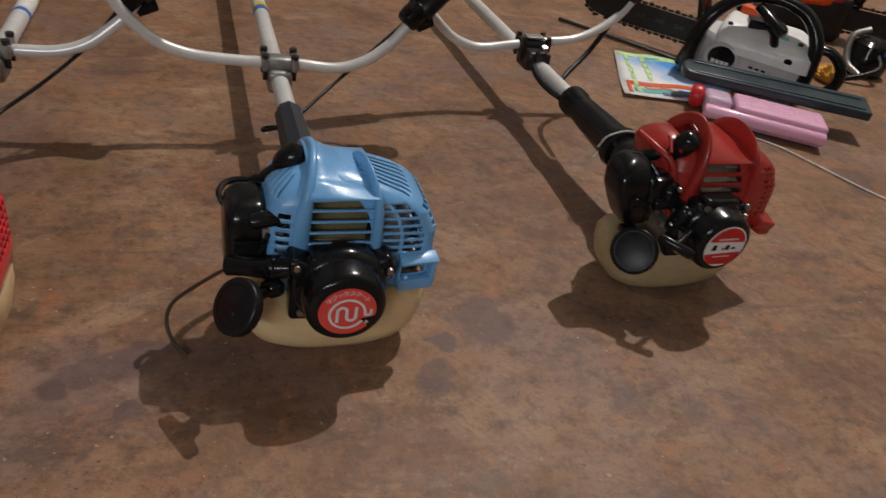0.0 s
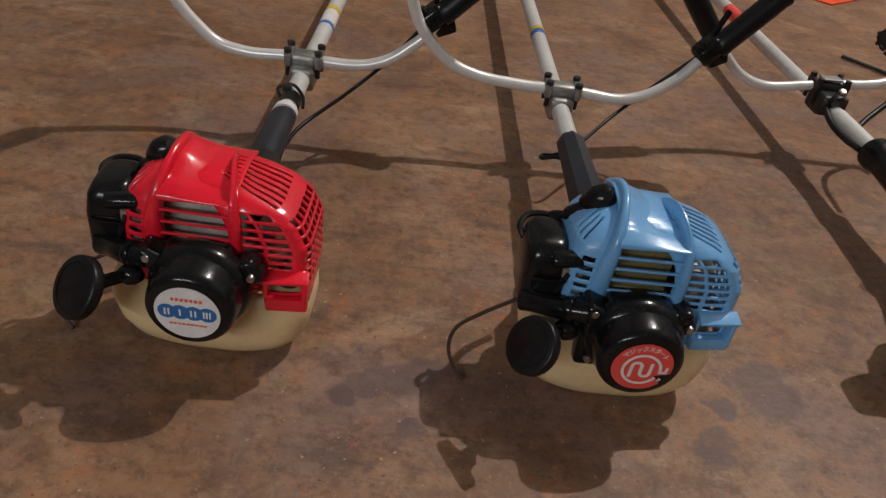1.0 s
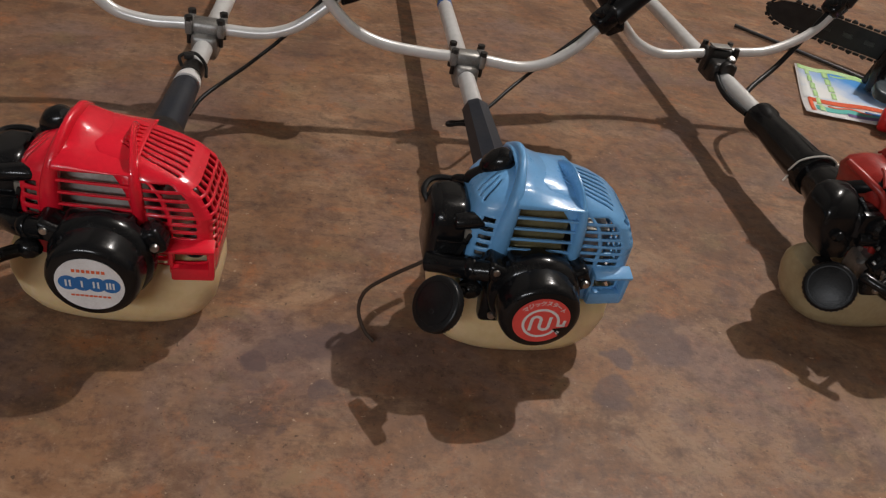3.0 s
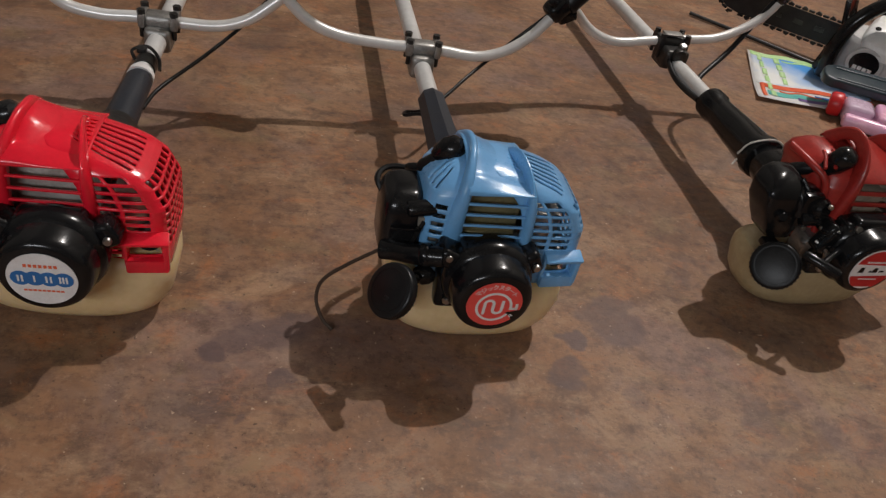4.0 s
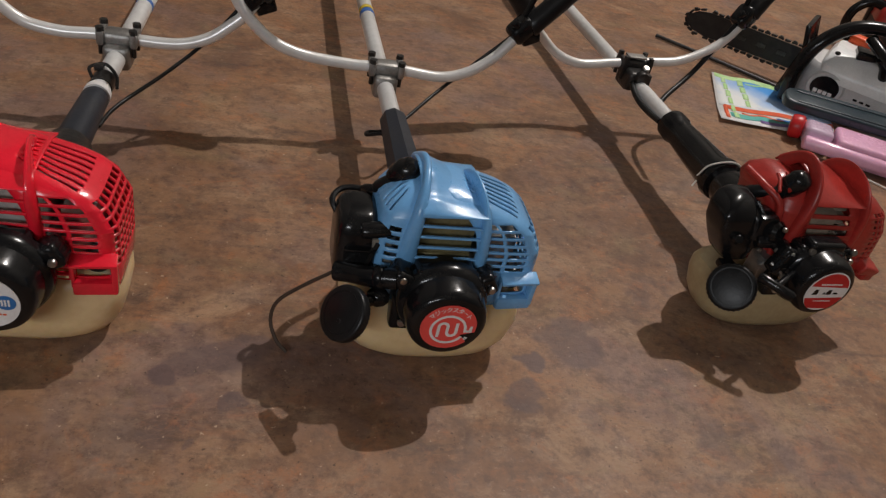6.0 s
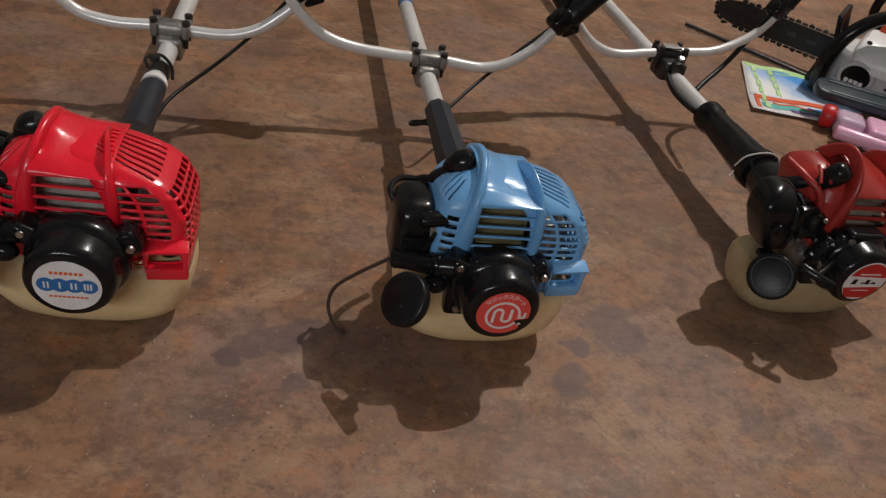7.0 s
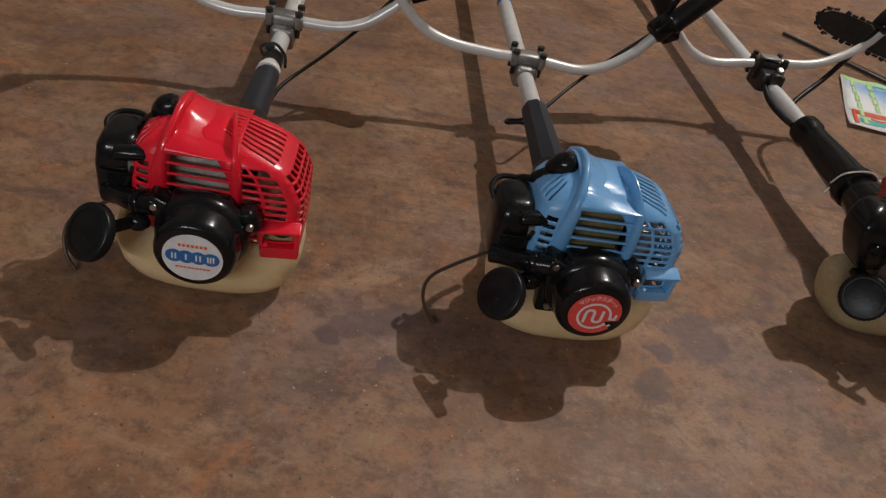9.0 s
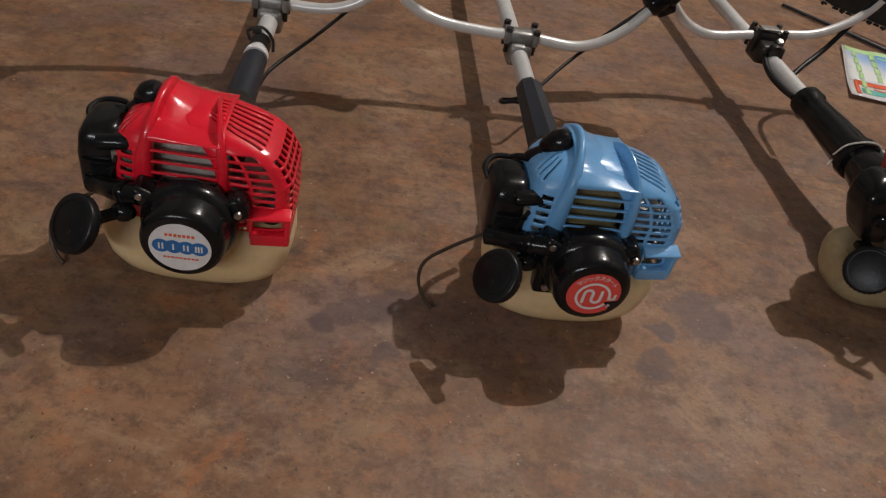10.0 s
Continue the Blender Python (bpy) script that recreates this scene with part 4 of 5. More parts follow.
def brush_cutter(spot, yaw, look_name):
    x, y = spot
    blue, old = look_name == "blue", look_name == "old"
    labels = {"blue": "sky blue brush cutter with cream fuel tank on brown floor",
              "red": "bright red brush cutter with cream fuel tank on brown floor",
              "old": "faded red brush cutter with rounded black air cleaner on the floor"}
    cutter = thing("brush_cutter", pose(x, y, 0, 0, 0, yaw), labels[look_name], "brush cutter", "brush cutters laid out in a row")
    tank(cutter, *((0.110, -0.010, M_SHADETANK) if old else (0.099, 0.008 if blue else -0.004, M_TANK)))
    if old:
        tank_cap(cutter, (-0.1120, 0.0285, 0.0905), (-0.62, -0.55, 0.56), 0.0290)
        pull_grip(cutter, (-0.0935, 0.018, 0.118), (-0.0615, -0.014, 0.112), (-0.034, 0.026, 0.120))
    elif blue:
        pull_knob(cutter, (-0.0985, 0.009, 0.1110), [(-0.084, 0.024, 0.106), (-0.064, 0.036, 0.109)], r=0.0275)
    else:
        pull_knob(cutter, (-0.1000, 0.009, 0.1100), [(-0.084, 0.024, 0.106), (-0.064, 0.036, 0.109)], way=(-0.56, -0.60, 0.62), r=0.0290)
    cylinder_block(cutter, M_BRASS if blue else (M_DUSTY if old else M_FIN), 9, *((0.018, 0.084, 0.0725) if old else (0.004, 0.058, 0.069)))
    housing = starter(cutter)
    if blue:
        lattice_cowl(cutter, M_BLUE, "sky blue vented plastic engine cover")
        swirl_label(housing)
        box_cleaner(cutter)
        plug_cap(cutter)
    elif old:
        faded_cowl(cutter)
        banded_label(housing)
        drop_cleaner(cutter)
        starter_bits(housing)
        bm = bmesh.new()
        turned(bm, (-0.058, 0.110, 0.196), (-0.047, 0.086, 0.241), [(0, 0.013), (0.3, 0.0125), (0.45, 0.015), (0.8, 0.0155), (0.94, 0.012), (1, 0.006)], 24)
        cap = part("spark_plug_cap", bm, M_BLACK, cutter, "black rubber spark plug cap")
        bm = bmesh.new()
        tube(bm, [(-0.050, 0.100, 0.214), (-0.062, 0.106, 0.205), (-0.076, 0.116, 0.197), (-0.088, 0.132, 0.182), (-0.090, 0.150, 0.150)], 0.0088, 14)
        part("boot", bm, M_RUBBER, cap)
        bm = bmesh.new()
        shell(bm, [(0.100, -0.030, 0.120, 0.024, 0.042, 4), (0.135, -0.035, 0.121, 0.024, 0.044, 4), (0.165, -0.040, 0.124, 0.024, 0.043, 4), (0.180, -0.045, 0.126, 0.027, 0.042, 3.2), (0.193, -0.045, 0.126, 0.026, 0.036, 2.9), (0.202, -0.042, 0.124, 0.019, 0.027, 2.7), (0.207, -0.040, 0.124, 0.010, 0.015, 2.6)], (), True, True)
        shoulder = part("shoulder", bm, M_DULL, cutter)
        bm = bmesh.new()
        tube(bm, [(-0.086, 0.128, 0.200), (-0.078, 0.094, 0.196), (-0.064, 0.074, 0.184), (-0.056, 0.068, 0.150), (-0.048, 0.064, 0.118), (-0.044, 0.064, 0.098)], 0.0045, 10)
        part("flange", bm, M_DULL, shoulder)
        for k in range(3):
            bm = bmesh.new()
            tube(bm, [(-0.070 + 0.012 * k, 0.078 - 0.002 * k, 0.199 + 0.002 * k), (-0.064 + 0.012 * k, 0.092, 0.206 + 0.002 * k), (-0.060 + 0.012 * k, 0.104, 0.208 + 0.002 * k)], 0.0022, 8)
            part("vent_rib", bm, M_DULL, shoulder)
    else:
        lattice_cowl(cutter, M_RED, "bright red vented plastic engine cover")
        white_label(housing)
        box_cleaner(cutter, -0.010)
        plug_cap(cutter)
        for ob in cutter.children:
            if ob.name.split(".")[0] in ("cowl", "spark_plug_cap", "cylinder", "muffler", "crankcase"):
                ob.location = (-0.013, 0, -0.012)
    if old:
        for ob in cutter.children:
            if ob.name.split(".")[0] in ("air_cleaner", "carburettor", "spark_plug_cap", "cylinder", "muffler", "crankcase", "fuel_tank", "hose"):
                ob.scale = (0.91, 0.91, 0.92)
            if ob.name.split(".")[0] == "air_cleaner":
                ob.location, ob.scale = (-0.012, 0.003, 0.024), (0.80, 0.84, 0.79)
    # screws round the starter
    for px, pz in ((-0.045, 0.128), (0.047, 0.120), (-0.038, 0.072)):
        part("screw", screw(bmesh.new(), (px, 0.034, pz), (0, -1, 0)), M_STEEL, housing)
    housing.location = {"blue": (0.003, 0.0, 0.006), "red": (-0.001, 0.0, 0.005), "old": (-0.004, 0.0, 0.011)}[look_name]
    # clutch housing, sleeve and shaft
    bm = bmesh.new()
    turned(bm, (0, 0.165, 0.1), (0, 0.265, 0.1), [(0, 0.042 if old else 0.050), (0.3, 0.042 if old else 0.050), (0.55, 0.032), (1, 0.024)], 32)
    part("clutch_housing", bm, M_BLACK if old else M_DARKCAST, cutter)
    bm = bmesh.new()
    if old:
        turned(bm, (0, 0.25, 0.1), (0, 0.432, 0.1), [(0, 0.022), (0.015, 0.031), (0.09, 0.033), (0.15, 0.029), (0.45, 0.026), (0.72, 0.023), (0.82, 0.0215), (0.86, 0.0250), (0.97, 0.0245), (1, 0.018)], 28)
        sleeve = part("sleeve", bm, M_BLACK, cutter, "glossy black shaft sleeve")
        bm = bmesh.new()
        tube(bm, [(-0.036, 0.268, 0.10), (-0.028, 0.262, 0.122), (0, 0.254, 0.134), (0.027, 0.258, 0.120), (0.034, 0.262, 0.098)], 0.0013, 8)
        tube(bm, [(-0.038, 0.262, 0.095), (-0.045, 0.258, 0.088)], 0.0013, 8)
        block(bm, (0.026, 0.246, 0.122), (0.016, 0.012, 0.008), 0.002)
        part("wire_tie", bm, M_CORD, sleeve, "loose pale wire tie")
    else:
        turned(bm, (0, 0.17, 0.1), (0, 0.424 if blue else 0.389, 0.1), [(p, r * (1.0 if blue else 0.84)) for p, r in ((0, 0.022), (0.02, 0.0245), (0.5, 0.0225), (0.93, 0.0195), (0.97, 0.0195), (1, 0.0165))], 8 if blue else 24)
        sleeve = part("sleeve", bm, M_SLEEVE, cutter, "dark grey shaft sleeve")
    s = {"blue": 0.541, "red": 0.526, "old": 0.603}[look_name]
    bm = bmesh.new()
    rod(bm, (0, 0.36, 0.1), (0, 1.50, 0.092), 0.0128, 24)
    shaft = part("shaft", bm, M_ALU, cutter, "dull silver aluminium shaft")
    bm = bmesh.new()
    block(bm, (0, 1.53, 0.07), (0.06, 0.10, 0.07), 0.015, None, 3)
    rod(bm, (0, 1.55, 0.0), (0, 1.55, 0.05), 0.035, 20, 0.006)
    part("gear_head", bm, M_DARKCAST, cutter)
    z = 0.117
    if look_name == "red":
        bm = bmesh.new()
        turned(bm, (0, 0.389, 0.1), (0, 0.401, 0.1), [(0, 0.0166), (1, 0.0160)], 20)
        part("collar", bm, M_LABELWHITE, sleeve, "pale collar ring")
        bm = bmesh.new()
        turned(bm, (0, 0.412, 0.1), (0, 0.436, 0.1), [(0, 0.0142), (1, 0.0142)], 20)
        tube(bm, [(-0.014, 0.43, 0.104), (-0.018, 0.438, 0.114), (0.0, 0.444, 0.118), (0.016, 0.43, 0.110), (0.02, 0.412, 0.102)], 0.0022, 8)
        block(bm, (-0.006, 0.438, 0.116), (0.012, 0.010, 0.008), 0.002)
        part("hose_clip", bm, M_DARKCAST, shaft, "oily metal hose clip")
        clamp_block(cutter, s, z, M_CAST)
    elif blue:
        clamp_block(cutter, s, z, M_CAST)
    else:
        clamp_block(cutter, s, z, M_DARKCAST, True)
        bm = bmesh.new()
        tube(bm, [(-0.010, 0.575, 0.110), (-0.017, 0.545, 0.100), (-0.019, 0.51, 0.094), (-0.018, 0.47, 0.094), (-0.02, 0.43, 0.1)], 0.005, 10)
        part("strap", bm, M_RUBBER, shaft, "oily black rubber strap")
        bm = bmesh.new()
        turned(bm, (0, 0.432, 0.1), (0, 0.54, 0.1), [(0, 0.0135), (1, 0.0132)], 24)
        part("tape", bm, M_ALU, shaft)
    if old:
        c = handle(cutter, yaw, s, z + 0.010, [(0.042, -0.006), (0.105, -0.014), (0.155, 0.001), (0.194, 0.031), (0.214, 0.047), (0.229, 0.063)], [(0.03, 0.003), (0.087, 0.011), (0.138, 0.036), (0.169, 0.065), (0.192, 0.107)], M_CHROME, [(0.22, 0.054), (0.295, 0.134)], [(0.192, 0.107), (0.232, 0.196)])
    elif blue:
        c = handle(cutter, yaw, s, z + 0.004, [(0.031, 0), (0.055, 0), (0.119, 0.005), (0.164, 0.019), (0.195, 0.043), (0.22, 0.074), (0.233, 0.105), (0.238, 0.128), (0.237, 0.154)], [(0.033, -0.001), (0.086, -0.004), (0.126, 0.008), (0.16, 0.035), (0.184, 0.068), (0.201, 0.087)], M_CHROME, [(0.237, 0.15), (0.222, 0.248)], [(0.2, 0.087), (0.266, 0.175)])
    else:
        c = handle(cutter, yaw, s, z + 0.004, [(0.031, 0), (0.075, -0.003), (0.119, 0.004), (0.149, 0.026), (0.175, 0.055), (0.191, 0.083), (0.201, 0.11), (0.2, 0.139)], [(0.026, -0.001), (0.078, 0.001), (0.115, 0.014), (0.142, 0.037), (0.161, 0.059), (0.176, 0.092)], M_CHROME, [(0.201, 0.133), (0.17, 0.23)], [(0.172, 0.085), (0.241, 0.172)])
    # throttle cable from the block down to the sleeve
    bm = bmesh.new()
    if old:
        tube(bm, [c, (0.125, 0.600, 0.125), (0.055, 0.555, 0.085), (0.026, 0.51, 0.078), (0.02, 0.44, 0.09)], 0.0048, 10, 8)
    elif blue:
        end = Vector((0.020, 0.452, 0.082))
        tube(bm, [c, c.lerp(end, 0.3) + Vector((-0.006, 0.034, -0.030)), c.lerp(end, 0.65) + Vector((-0.006, 0.030, -0.026)), end, (-0.008, 0.446, 0.066), (-0.028, 0.440, 0.066), (-0.032, 0.424, 0.070), (-0.012, 0.412, 0.080), (0.01, 0.39, 0.082)], 0.0027, 10, 8)
    else:
        end = Vector((0.022, 0.400, 0.084))
        tube(bm, [c, c.lerp(end, 0.3) + Vector((-0.006, 0.034, -0.030)), c.lerp(end, 0.65) + Vector((-0.006, 0.030, -0.026)), end, (0.01, 0.35, 0.08)], 0.0027, 10, 8)
    part("throttle_cable", bm, M_RUBBER, cutter)
    # stickers on the shaft
    if blue:
        for y0, mat, h in ((0.800, M_BLUETAG, 0.014), (0.817, M_YELLOWTAG, 0.012)):
            bm = bmesh.new()
            turned(bm, (0, y0, 0.0975), (0, y0 + h, 0.0975), [(0, 0.0133), (1, 0.0133)], 20)
            part("sticker", bm, mat, shaft)
    elif old:
        bm = bmesh.new()
        turned(bm, (0, 0.95, 0.096), (0, 1.04, 0.0955), [(0, 0.0134), (1, 0.0134)], 20)
        part("sticker", bm, M_LABELRED, shaft)
    else:
        for y0, mat, h in ((0.70, M_BLUETAG, 0.010), (0.714, M_LABELWHITE, 0.05), (0.768, M_YELLOWTAG, 0.014)):
            bm = bmesh.new()
            turned(bm, (0, y0, 0.0975), (0, y0 + h, 0.0975), [(0, 0.0133), (1, 0.0133)], 20)
            part("sticker", bm, mat, shaft)
    return cutter


brush_cutter((-0.430, 0.386), 21.3, "red")
brush_cutter((-0.057, 0.536), 24.3, "blue")
brush_cutter((0.362, 0.806), 26.5, "old")


# ---- saws and loose things ----
def chainsaw(m, body_mat, top_mat, label, teal=False, orange=False):
    """A petrol chainsaw whose bar points to its own -x."""
    saw = thing("chainsaw", m, label, "chainsaw", "chainsaws on the floor")
    bm = bmesh.new()
    shell(bm, [(0.0, 0.12, 0.0, 0.115, 0.060, 5), (0.02, 0.12, 0.0, 0.125, 0.068, 5), (0.09, 0.12, 0.0, 0.125, 0.070, 5), (0.112, 0.118, 0.0, 0.122, 0.069, 5), (0.124, 0.116, 0.0, 0.114, 0.062, 5)], (), True, True, 0.02)
    body = part("body", bm, body_mat, saw)
    bm = bmesh.new()
    shell(bm, [(0.094, 0.136, -0.004, 0.108, 0.0735, 8), (0.128, 0.132, -0.003, 0.109, 0.070, 8), (0.152, 0.124, 0.004, 0.096, 0.053, 7), (0.164, 0.118, 0.010, 0.082, 0.040, 6)], (), True, True, 0.02)
    part("top_cover", bm, top_mat, saw)
    # starter side with its round recess and vents
    bm = bmesh.new()
    turned(bm, (0.055, -0.066, 0.075), (0.055, -0.076, 0.075), [(0, 0.041), (0.6, 0.041), (1, 0.037)], 36)
    cover = part("starter_cover", bm, body_mat, saw)
    bm = bmesh.new()
    turned(bm, (0.055, -0.074, 0.075), (0.055, -0.0785, 0.075), [(0, 0.030), (1, 0.030)], 32)
    part("recess", bm, M_BLACK, cover)
    bm = bmesh.new()
    for row, (z, count, wide) in enumerate(((0.064, 4, 0.0085), (0.053, 4, 0.0085))):
        for k in range(count):
            block(bm, (0.055 + (k - (count - 1) / 2) * (wide + 0.002), -0.079, z), (wide, 0.002, 0.0095), 0.0006, None, 1)
    part("name_plate", bm, M_LABELWHITE, cover, smooth=False)
    for k in range(3):
        for j in range(3):
            bm = bmesh.new()
            block(bm, (0.122 + 0.014 * j, -0.0690, 0.046 + 0.013 * k), (0.009, 0.006, 0.005), 0.001, None, 1)
            part("vent", bm, M_BLACK, body)
    part("filter_cover", block(bmesh.new(), (0.118, -0.012, 0.166), (0.085, 0.045, 0.024), 0.006, pose(0, 0, 0, 0, 0, 14), 3), M_BLACK, saw)
    for x, y in ((0.045, -0.052), (0.200, -0.050), (0.060, 0.03)):
        part("screw", screw(bmesh.new(), (x, y, 0.1565), (0, -0.3, 1), 0.006), M_BLACK, body)
    if orange:
        bm = bmesh.new()
        rod(bm, (0.07, 0.055, 0.125), (0.20, 0.075, 0.118), 0.029, 24, 0.010)
        part("oil_tank", bm, M_ORANGE, saw, "bright orange plastic tank")
    if teal:
        bm = bmesh.new()
        block(bm, (0.155, -0.030, 0.150), (0.04, 0.03, 0.02), 0.003)
        part("badge", bm, M_TEAL, saw)
        part("dial", turned(bmesh.new(), (0.190, -0.064, 0.115), (0.190, -0.076, 0.112), [(0, 0.010), (0.8, 0.010), (1, 0.007)], 18), M_BLACK, saw)
        bm = bmesh.new()
        block(bm, (0.085, 0.050, 0.172), (0.070, 0.030, 0.026), 0.008, pose(0, 0, 0, 0, 0, -12), 3)
        part("switch_cover", bm, M_ORANGE, saw, "orange red plastic switch cover")
        part("side_leg", block(bmesh.new(), (-0.018, -0.060, 0.085), (0.030, 0.040, 0.130), 0.010, pose(0, 0, 0, 0, 8, 0), 3), M_BLACK, saw)
    bm = bmesh.new()
    tube(bm, [(0.150, -0.055, 0.135), (0.140, -0.068, 0.168), (0.125, -0.075, 0.185)], 0.010, 12)
    rod(bm, (0.088, -0.040, 0.215), (0.158, -0.085, 0.178), 0.0135, 18, 0.004)
    part("starter_handle", bm, M_BLACK, saw)
    bm = bmesh.new()
    tube(bm, [(-0.012, -0.078, 0.015), (-0.016, -0.080, 0.09), (0.002, -0.070, 0.17), (0.05, -0.045, 0.225), (0.12, -0.025, 0.240), (0.19, -0.030, 0.222), (0.232, -0.045, 0.16), (0.236, -0.055, 0.07), (0.225, -0.055, 0.02)], 0.0160, 14)
    part("front_handle", bm, M_BLACK, saw)
    bm = bmesh.new()
    tube(bm, [(0.22, 0.03, 0.13), (0.27, 0.03, 0.135), (0.305, 0.03, 0.10), (0.305, 0.03, 0.05), (0.27, 0.03, 0.02), (0.22, 0.03, 0.02)], 0.013, 14)
    part("rear_handle", bm, M_BLACK, saw)
    bm = bmesh.new()
    block(bm, (-0.022, -0.005, 0.15), (0.012, 0.12, 0.10), 0.004, pose(0, 0, 0, 0, -14, 0))
    part("hand_guard", bm, M_BLACK, saw)
    # guide bar and chain
    bm = bmesh.new()
    half = [(0.06, -0.03), (-0.26, -0.033), (-0.29, -0.026), (-0.308, -0.010), (-0.312, 0.0), (-0.308, 0.010), (-0.29, 0.026), (-0.26, 0.033), (0.06, 0.03)]
    extruded(bm, half, 0.005, pose(0, 0.050, 0.075, 90, 0, 0))
    bar = part("guide_bar", bm, M_BARSTEEL, saw, "oily steel guide bar")
    for j, dx in enumerate((-0.07, -0.12, -0.17)):
        bm = bmesh.new()
        block(bm, (dx, 0.0435, 0.076), (0.022, 0.002, 0.012), 0.0005, None, 1)
        part("bar_print", bm, M_DARKCAST, bar)
    path = [(0.03 - 0.0165 * k, 0.037) for k in range(18)] + [(-0.262 - 0.05 * math.sin(a), 0.037 * math.cos(a)) for a in [math.pi * k / 9 for k in range(1, 9)]] + [(0.03 - 0.0165 * k, -0.037) for k in range(17, -1, -1)]
    for k, (px, pz) in enumerate(path):
        nx, nz = path[(k + 1) % len(path)] if k + 1 < len(path) else path[k - 1]
        a = math.degrees(math.atan2(nz - pz, nx - px))
        bm = bmesh.new()
        block(bm, (px, 0.0475, 0.075 + pz), (0.014, 0.008, 0.006), 0.0012, pose(0, 0, 0, 0, -a, 0), 1)
        if k % 2:
            block(bm, (px * 1.0 + (0 if abs(px) < 0.262 else -0.004), 0.0475, 0.075 + pz * 1.10), (0.009, 0.007, 0.005), 0.001, pose(0, 0, 0, 0, -a + 20, 0), 1)
        part("chain_link", bm, M_DARKCAST if k % 4 == 1 else M_BARSTEEL, bar)
    return saw


chainsaw(pose(0.506, 1.804, 0, 0, 0, -19) @ Matrix.Diagonal((1, 1.08, 0.86, 1)), M_GREY, M_WHITE, "grey and white chainsaw with black handles standing on the floor", True)
chainsaw(pose(1.01, 2.349, 0, 0, 0, 175), M_BARSTEEL, M_DULL, "black and dark red chainsaw with greasy guide bar on the floor", orange=True)
chainsaw(pose(0.237, 2.926, 0.004, 0, 0, -140), M_DULL, M_DARKCAST, "dark red chainsaw standing on an orange sheet")


def flyer():
    ob = thing("flyer", pose(0, 0, 0), "colourful leaflet with sky picture and green writing on the floor", "leaflet")
    a, b, c, d = Vector((0.306, 1.779, 0.003)), Vector((0.569, 1.852, 0.003)), Vector((0.576, 1.585, 0.003)), Vector((0.313, 1.512, 0.003))

    def at(u, v, h=0.0):
        p = a.lerp(b, u).lerp(d.lerp(c, u), v)
        lift = 0.004 * max(0, 0.22 - u) / 0.22 * (0.5 + 0.5 * math.cos(v * 5)) + 0.004 * max(0, v - 0.8) / 0.2
        return p + Vector((0, 0, lift + h))

    def sheet(u0, v0, u1, v1, h, mat, name, nu=10, nv=8, wave=0.0):
        bm = bmesh.new()
        g = [[bm.verts.new(at(u0 + (u1 - u0) * i / nu, v0 + (v1 - v0) * j / nv + wave * math.sin(9 * i / nu), h)) for i in range(nu + 1)] for j in range(nv + 1)]
        for j in range(nv):
            for i in range(nu):
                bm.faces.new((g[j][i], g[j][i + 1], g[j + 1][i + 1], g[j + 1][i]))
        return part(name, bm, mat, ob, solid=0.0004)

    sky = bpy.data.materials.new("printed sky")
    sky.use_nodes = True
    n, l = sky.node_tree.nodes, sky.node_tree.links
    bs = n["Principled BSDF"]
    bs.inputs["Roughness"].default_value = 0.35
    tc = n.new("ShaderNodeTexCoord")
    nz = n.new("ShaderNodeTexNoise")
    nz.inputs["Scale"].default_value, nz.inputs["Detail"].default_value = 11, 5
    l.new(tc.outputs["Object"], nz.inputs["Vector"])
    sep = n.new("ShaderNodeSeparateXYZ")
    l.new(tc.outputs["Object"], sep.inputs[0])
    mr = n.new("ShaderNodeMapRange")
    mr.inputs["From Min"].default_value, mr.inputs["From Max"].default_value = 1.65, 1.83
    l.new(sep.outputs["Y"], mr.inputs["Value"])
    mx = n.new("ShaderNodeMapRange")
    mx.inputs["From Min"].default_value, mx.inputs["From Max"].default_value = 0.30, 0.42
    l.new(sep.outputs["X"], mx.inputs["Value"])
    both = n.new("ShaderNodeMath")
    both.operation = "MULTIPLY"
    l.new(mr.outputs[0], both.inputs[0])
    l.new(mx.outputs[0], both.inputs[1])
    ad = n.new("ShaderNodeMath")
    ad.operation = "MULTIPLY_ADD"
    ad.inputs[1].default_value = 0.9
    l.new(nz.outputs["Fac"], ad.inputs[0])
    l.new(both.outputs[0], ad.inputs[2])
    rp = n.new("ShaderNodeValToRGB")
    rp.color_ramp.elements[0].position, rp.color_ramp.elements[0].color = 0.48, (0.84, 0.85, 0.84, 1)
    rp.color_ramp.elements[1].position, rp.color_ramp.elements[1].color = 0.90, (0.09, 0.36, 0.82, 1)
    l.new(ad.outputs[0], rp.inputs[0])
    l.new(rp.outputs[0], bs.inputs["Base Color"])
    sheet(0, 0, 1, 1, 0, M_LABELWHITE, "paper")
    sheet(0.02, 0.02, 1, 0.68, 0.0008, sky, "sky_print")
    sheet(0.06, 0.660, 1, 0.735, 0.0014, M_LABELORANGE, "red_stripe", wave=0.02)
    sheet(0.10, 0.80, 0.70, 0.90, 0.0012, M_TEAL, "teal_stripe", wave=0.02)
    sheet(0.20, 0.775, 0.55, 0.80, 0.0016, M_LABELORANGE, "red_stripe", wave=0.02)
    sheet(0.50, 0.76, 0.98, 0.80, 0.0015, M_LABELBLUE, "blue_stripe", wave=0.01)
    sheet(0.34, 0.87, 0.9, 0.93, 0.0017, material("violet print", (0.25, 0.16, 0.4), 0.4), "violet_stripe", wave=0.015)
    green = material("green print", (0.46, 0.76, 0.28), 0.4, second=(0.66, 0.82, 0.52), scale=60)
    sheet(0.02, 0.0, 0.62, 0.085, 0.0012, green, "green_edge", wave=0.02)
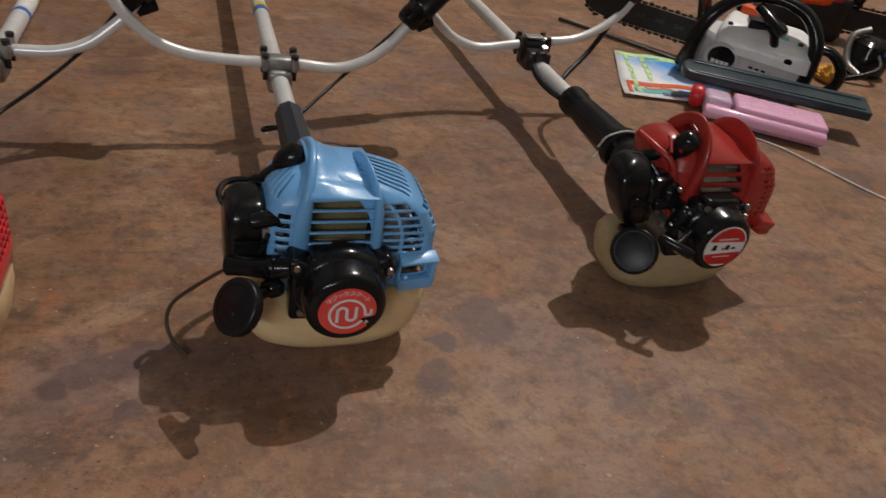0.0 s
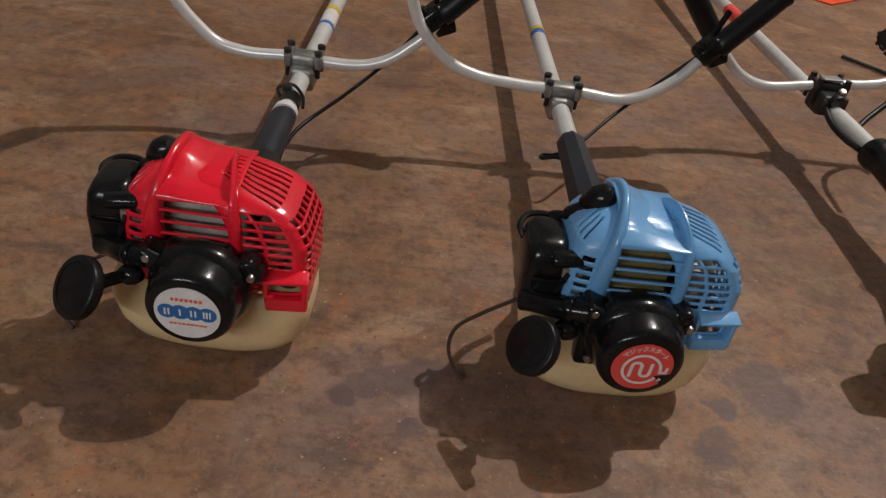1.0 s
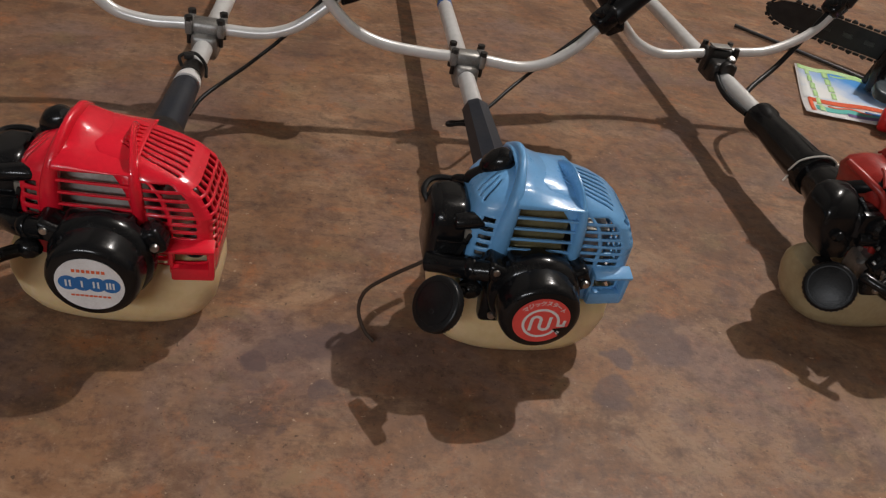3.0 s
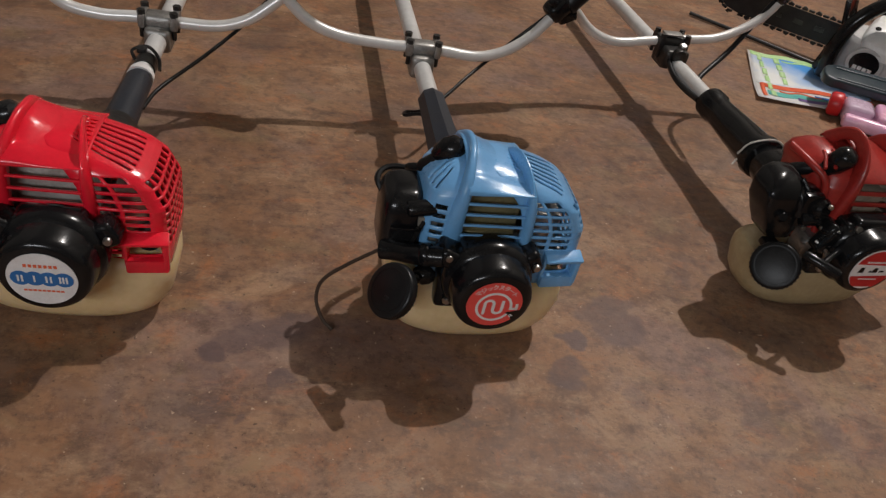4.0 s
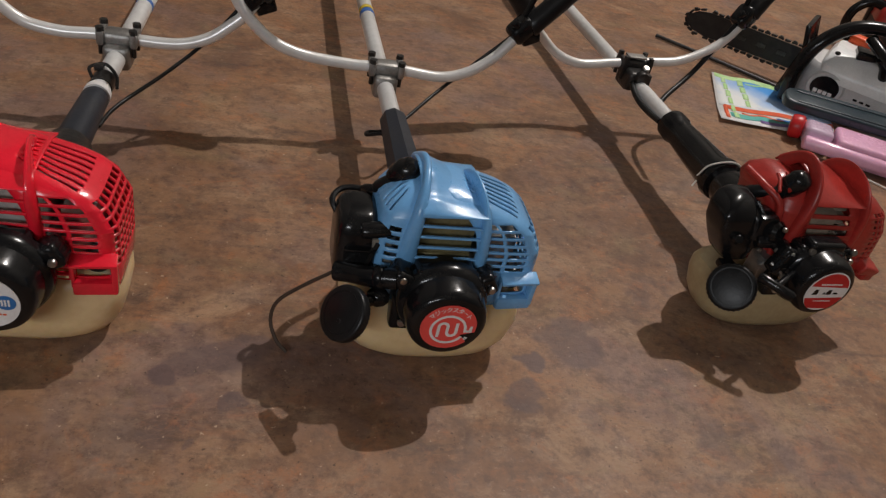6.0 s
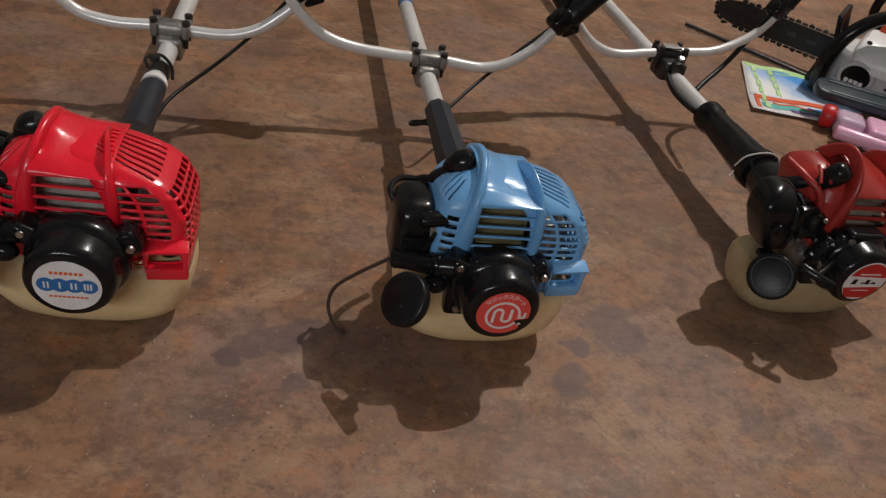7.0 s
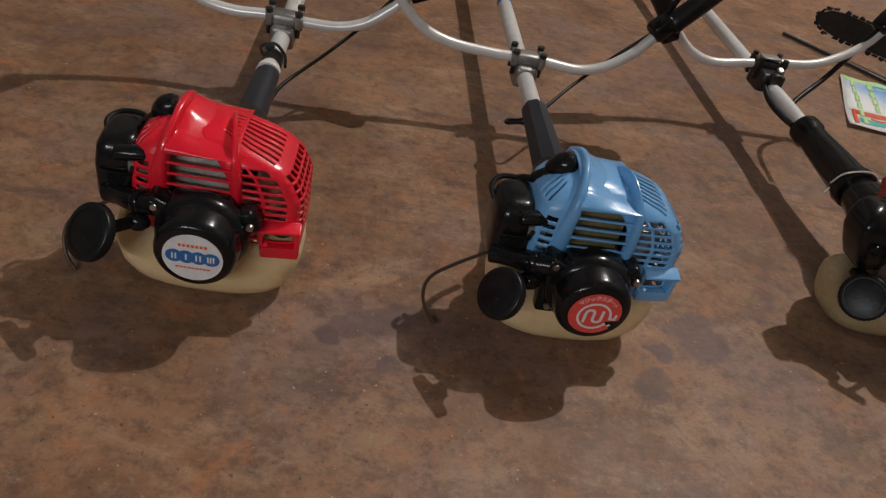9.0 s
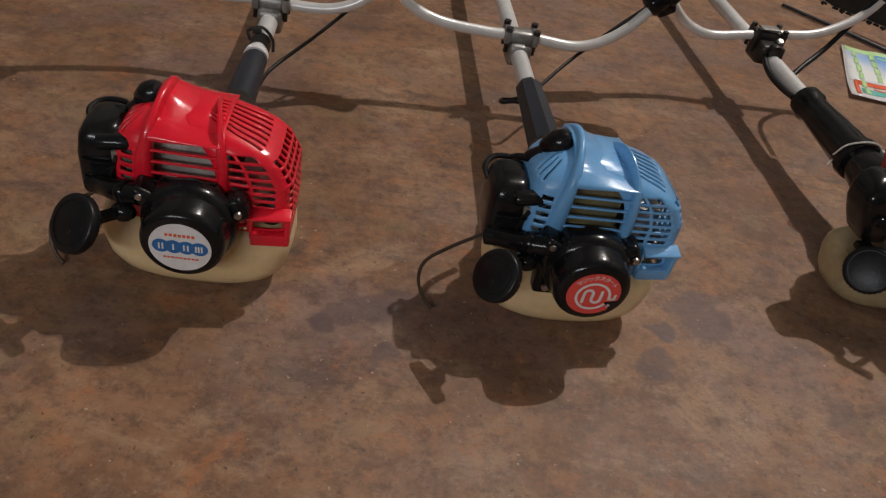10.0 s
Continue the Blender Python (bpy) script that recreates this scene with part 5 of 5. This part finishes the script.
    sheet(0.30, 0.10, 0.66, 0.13, 0.0013, green, "green_edge", wave=0.015)
    rng = random.Random(4)
    for u in (0.075, 0.225):
        for k in range(6 if u < 0.2 else 4):
            v = 0.08 + 0.145 * k
            sheet(u + 0.010 * k, v, u + 0.010 * k + 0.034 + rng.uniform(0, 0.02), v + 0.120, 0.0021, green, "green_bar", 2, 3, 0.006)
    sheet(0.05, 0.68, 0.085, 0.95, 0.0016, M_LABELORANGE, "red_stripe", 2, 4)


flyer()


def scabbard(m):
    ob = thing("scabbard", m, "black plastic guide bar cover lying on a pink case", "bar cover")
    bm = bmesh.new()
    outline = [(-0.205, -0.014), (-0.20, -0.026), (-0.185, -0.032), (0.196, -0.036), (0.198, 0.036), (-0.17, 0.036), (-0.195, 0.026), (-0.205, 0.010)]
    extruded(bm, outline, 0.020)
    bmesh.ops.bevel(bm, geom=bm.edges[:], offset=0.005, segments=3, affect="EDGES", profile=0.6)
    body = part("cover", bm, M_SCAB, ob)
    bm = bmesh.new()
    block(bm, (0.0, 0.018, 0.0205), (0.36, 0.005, 0.004), 0.0015)
    block(bm, (0.0, -0.024, 0.0205), (0.36, 0.004, 0.004), 0.0015)
    part("ridge", bm, M_SCAB, body)


def pink_case(m):
    ob = thing("case", m, "pink plastic case with pale lilac end and red knob", "case")
    bm = bmesh.new()
    block(bm, (0.020, 0, 0.026), (0.185, 0.082, 0.046), 0.010, None, 4)
    body = part("case_body", bm, M_PINK, ob)
    bm = bmesh.new()
    rod(bm, (-0.135, -0.040, 0.024), (0.112, -0.042, 0.024), 0.014, 20, 0.006)
    part("rim", bm, M_PINK, body)
    bm = bmesh.new()
    block(bm, (-0.105, 0.010, 0.027), (0.056, 0.058, 0.040), 0.014, None, 4)
    part("end_piece", bm, M_LILAC, ob)
    bm = bmesh.new()
    rod(bm, (-0.160, 0.02, 0.026), (-0.133, 0.015, 0.030), 0.024, 24, 0.007)
    part("knob", bm, M_LABELDARK, ob, "glossy red knob")


pink_case(pose(0.608, 1.506, 0, 0, 0, -5))
scabbard(pose(0.632, 1.590, 0.052, 8, 0, -1))


def stick():
    bm = bmesh.new()
    tube(bm, [(0.171, 1.932, 0.006), (0.313, 1.876, 0.006), (0.481, 1.803, 0.006)], 0.0045, 8)
    tagged(part("rod", bm, M_DARKCAST), "thin dark metal rod lying on the floor", "rod")


def cord():
    bm = bmesh.new()
    tube(bm, [(0.572, 1.444, 0.003), (0.63, 1.42, 0.003), (0.706, 1.357, 0.003), (0.80, 1.285, 0.003), (0.952, 1.211, 0.003)], 0.0018, 8)
    tagged(part("cord", bm, M_CORD), "thin white cord lying on the floor", "cord")


def sheet_thing(name, corners, mat, label, category):
    tagged(part(name, extruded(bmesh.new(), corners, 0.003, pose(0, 0, 0.001)), mat, smooth=False), label, category)


stick()
cord()
sheet_thing("orange_sheet", [(-0.019, 2.426), (0.148, 2.379), (0.534, 3.069), (0.236, 3.244)], material("orange sheet plastic", (0.85, 0.10, 0.03), 0.45, second=(0.7, 0.07, 0.02), scale=8, bump=0.2), "bright orange plastic sheet on the floor", "sheet")
sheet_thing("red_cloth", [(-0.699, 1.907), (-0.508, 1.943), (-0.524, 2.273), (-0.753, 2.233)], material("red cloth", (0.62, 0.012, 0.05), 0.7, second=(0.45, 0.01, 0.03), scale=20, bump=0.4), "red cloth lying on the floor", "cloth")


def rag():
    bm = bmesh.new()
    bmesh.ops.create_icosphere(bm, subdivisions=4, radius=1.0)
    for v in bm.verts:
        n = v.co.normalized()
        k = 1 + 0.55 * noise.noise(n * 2.2) + 0.25 * noise.noise(n * 6)
        v.co = Vector((n.x * 0.028 * k, n.y * 0.035 * k, max(0, (n.z + 0.85) * 0.018 * k)))
    ob = part("rag", bm, M_YELLOW)
    ob.location = (0.863, 1.93, 0)
    tagged(ob, "crumpled yellow rag on the floor", "rag")


def pendant():
    ob = thing("pendant_lamp", pose(LAMP[0], LAMP[1], LAMP[2]), "bare bulb hanging lamp under the ceiling", "lamp")
    bm = bmesh.new()
    rod(bm, (0, 0, 0.05), (0, 0, 0.40), 0.006)
    part("cord", bm, M_RUBBER, ob)
    bm = bmesh.new()
    rod(bm, (0, 0, 0.045), (0, 0, 0.09), 0.02, 20, 0.003)
    part("socket", bm, M_WHITE, ob)


# mount for the added fill light, never in view
def fill_fixture():
    ob = thing("fill_fitting", pose(*FILL_AT), "long white fitting added behind the camera for the fill light", "light")
    part("fitting", block(bmesh.new(), (0, -0.055, 0), (1.26, 0.08, 0.12), 0.008), M_WHITE, ob)


# stand-in for an unidentified black object with pipes; its body is made up
def pump():
    ob = thing("pump", pose(0.944, 2.035, 0, 0, 0, 26), "small unidentified black object with bent grey pipe on the floor", "pump")
    bm = bmesh.new()
    shell(bm, [(0.0, 0.06, 0, 0.05, 0.045, 3), (0.04, 0.06, 0, 0.055, 0.05, 3), (0.08, 0.06, 0, 0.045, 0.04, 3), (0.095, 0.06, 0, 0.025, 0.022, 2.5)], (), True, True)
    part("body", bm, M_BLACK, ob)
    part("pipe", tube(bmesh.new(), [(0.0, -0.05, 0.012), (-0.005, 0.0, 0.03), (0.01, 0.03, 0.085), (0.05, 0.02, 0.11)], 0.009, 14), M_CAST, ob)
    part("hose", tube(bmesh.new(), [(0.05, -0.04, 0.06), (0.02, -0.08, 0.04), (-0.05, -0.07, 0.012), (-0.09, -0.05, 0.008)], 0.007, 12), M_RUBBER, ob)
    part("tag", block(bmesh.new(), (0.075, -0.045, 0.075), (0.03, 0.004, 0.022), 0.001), M_BLUETAG, ob)


pump()
rag()
pendant()
fill_fixture()
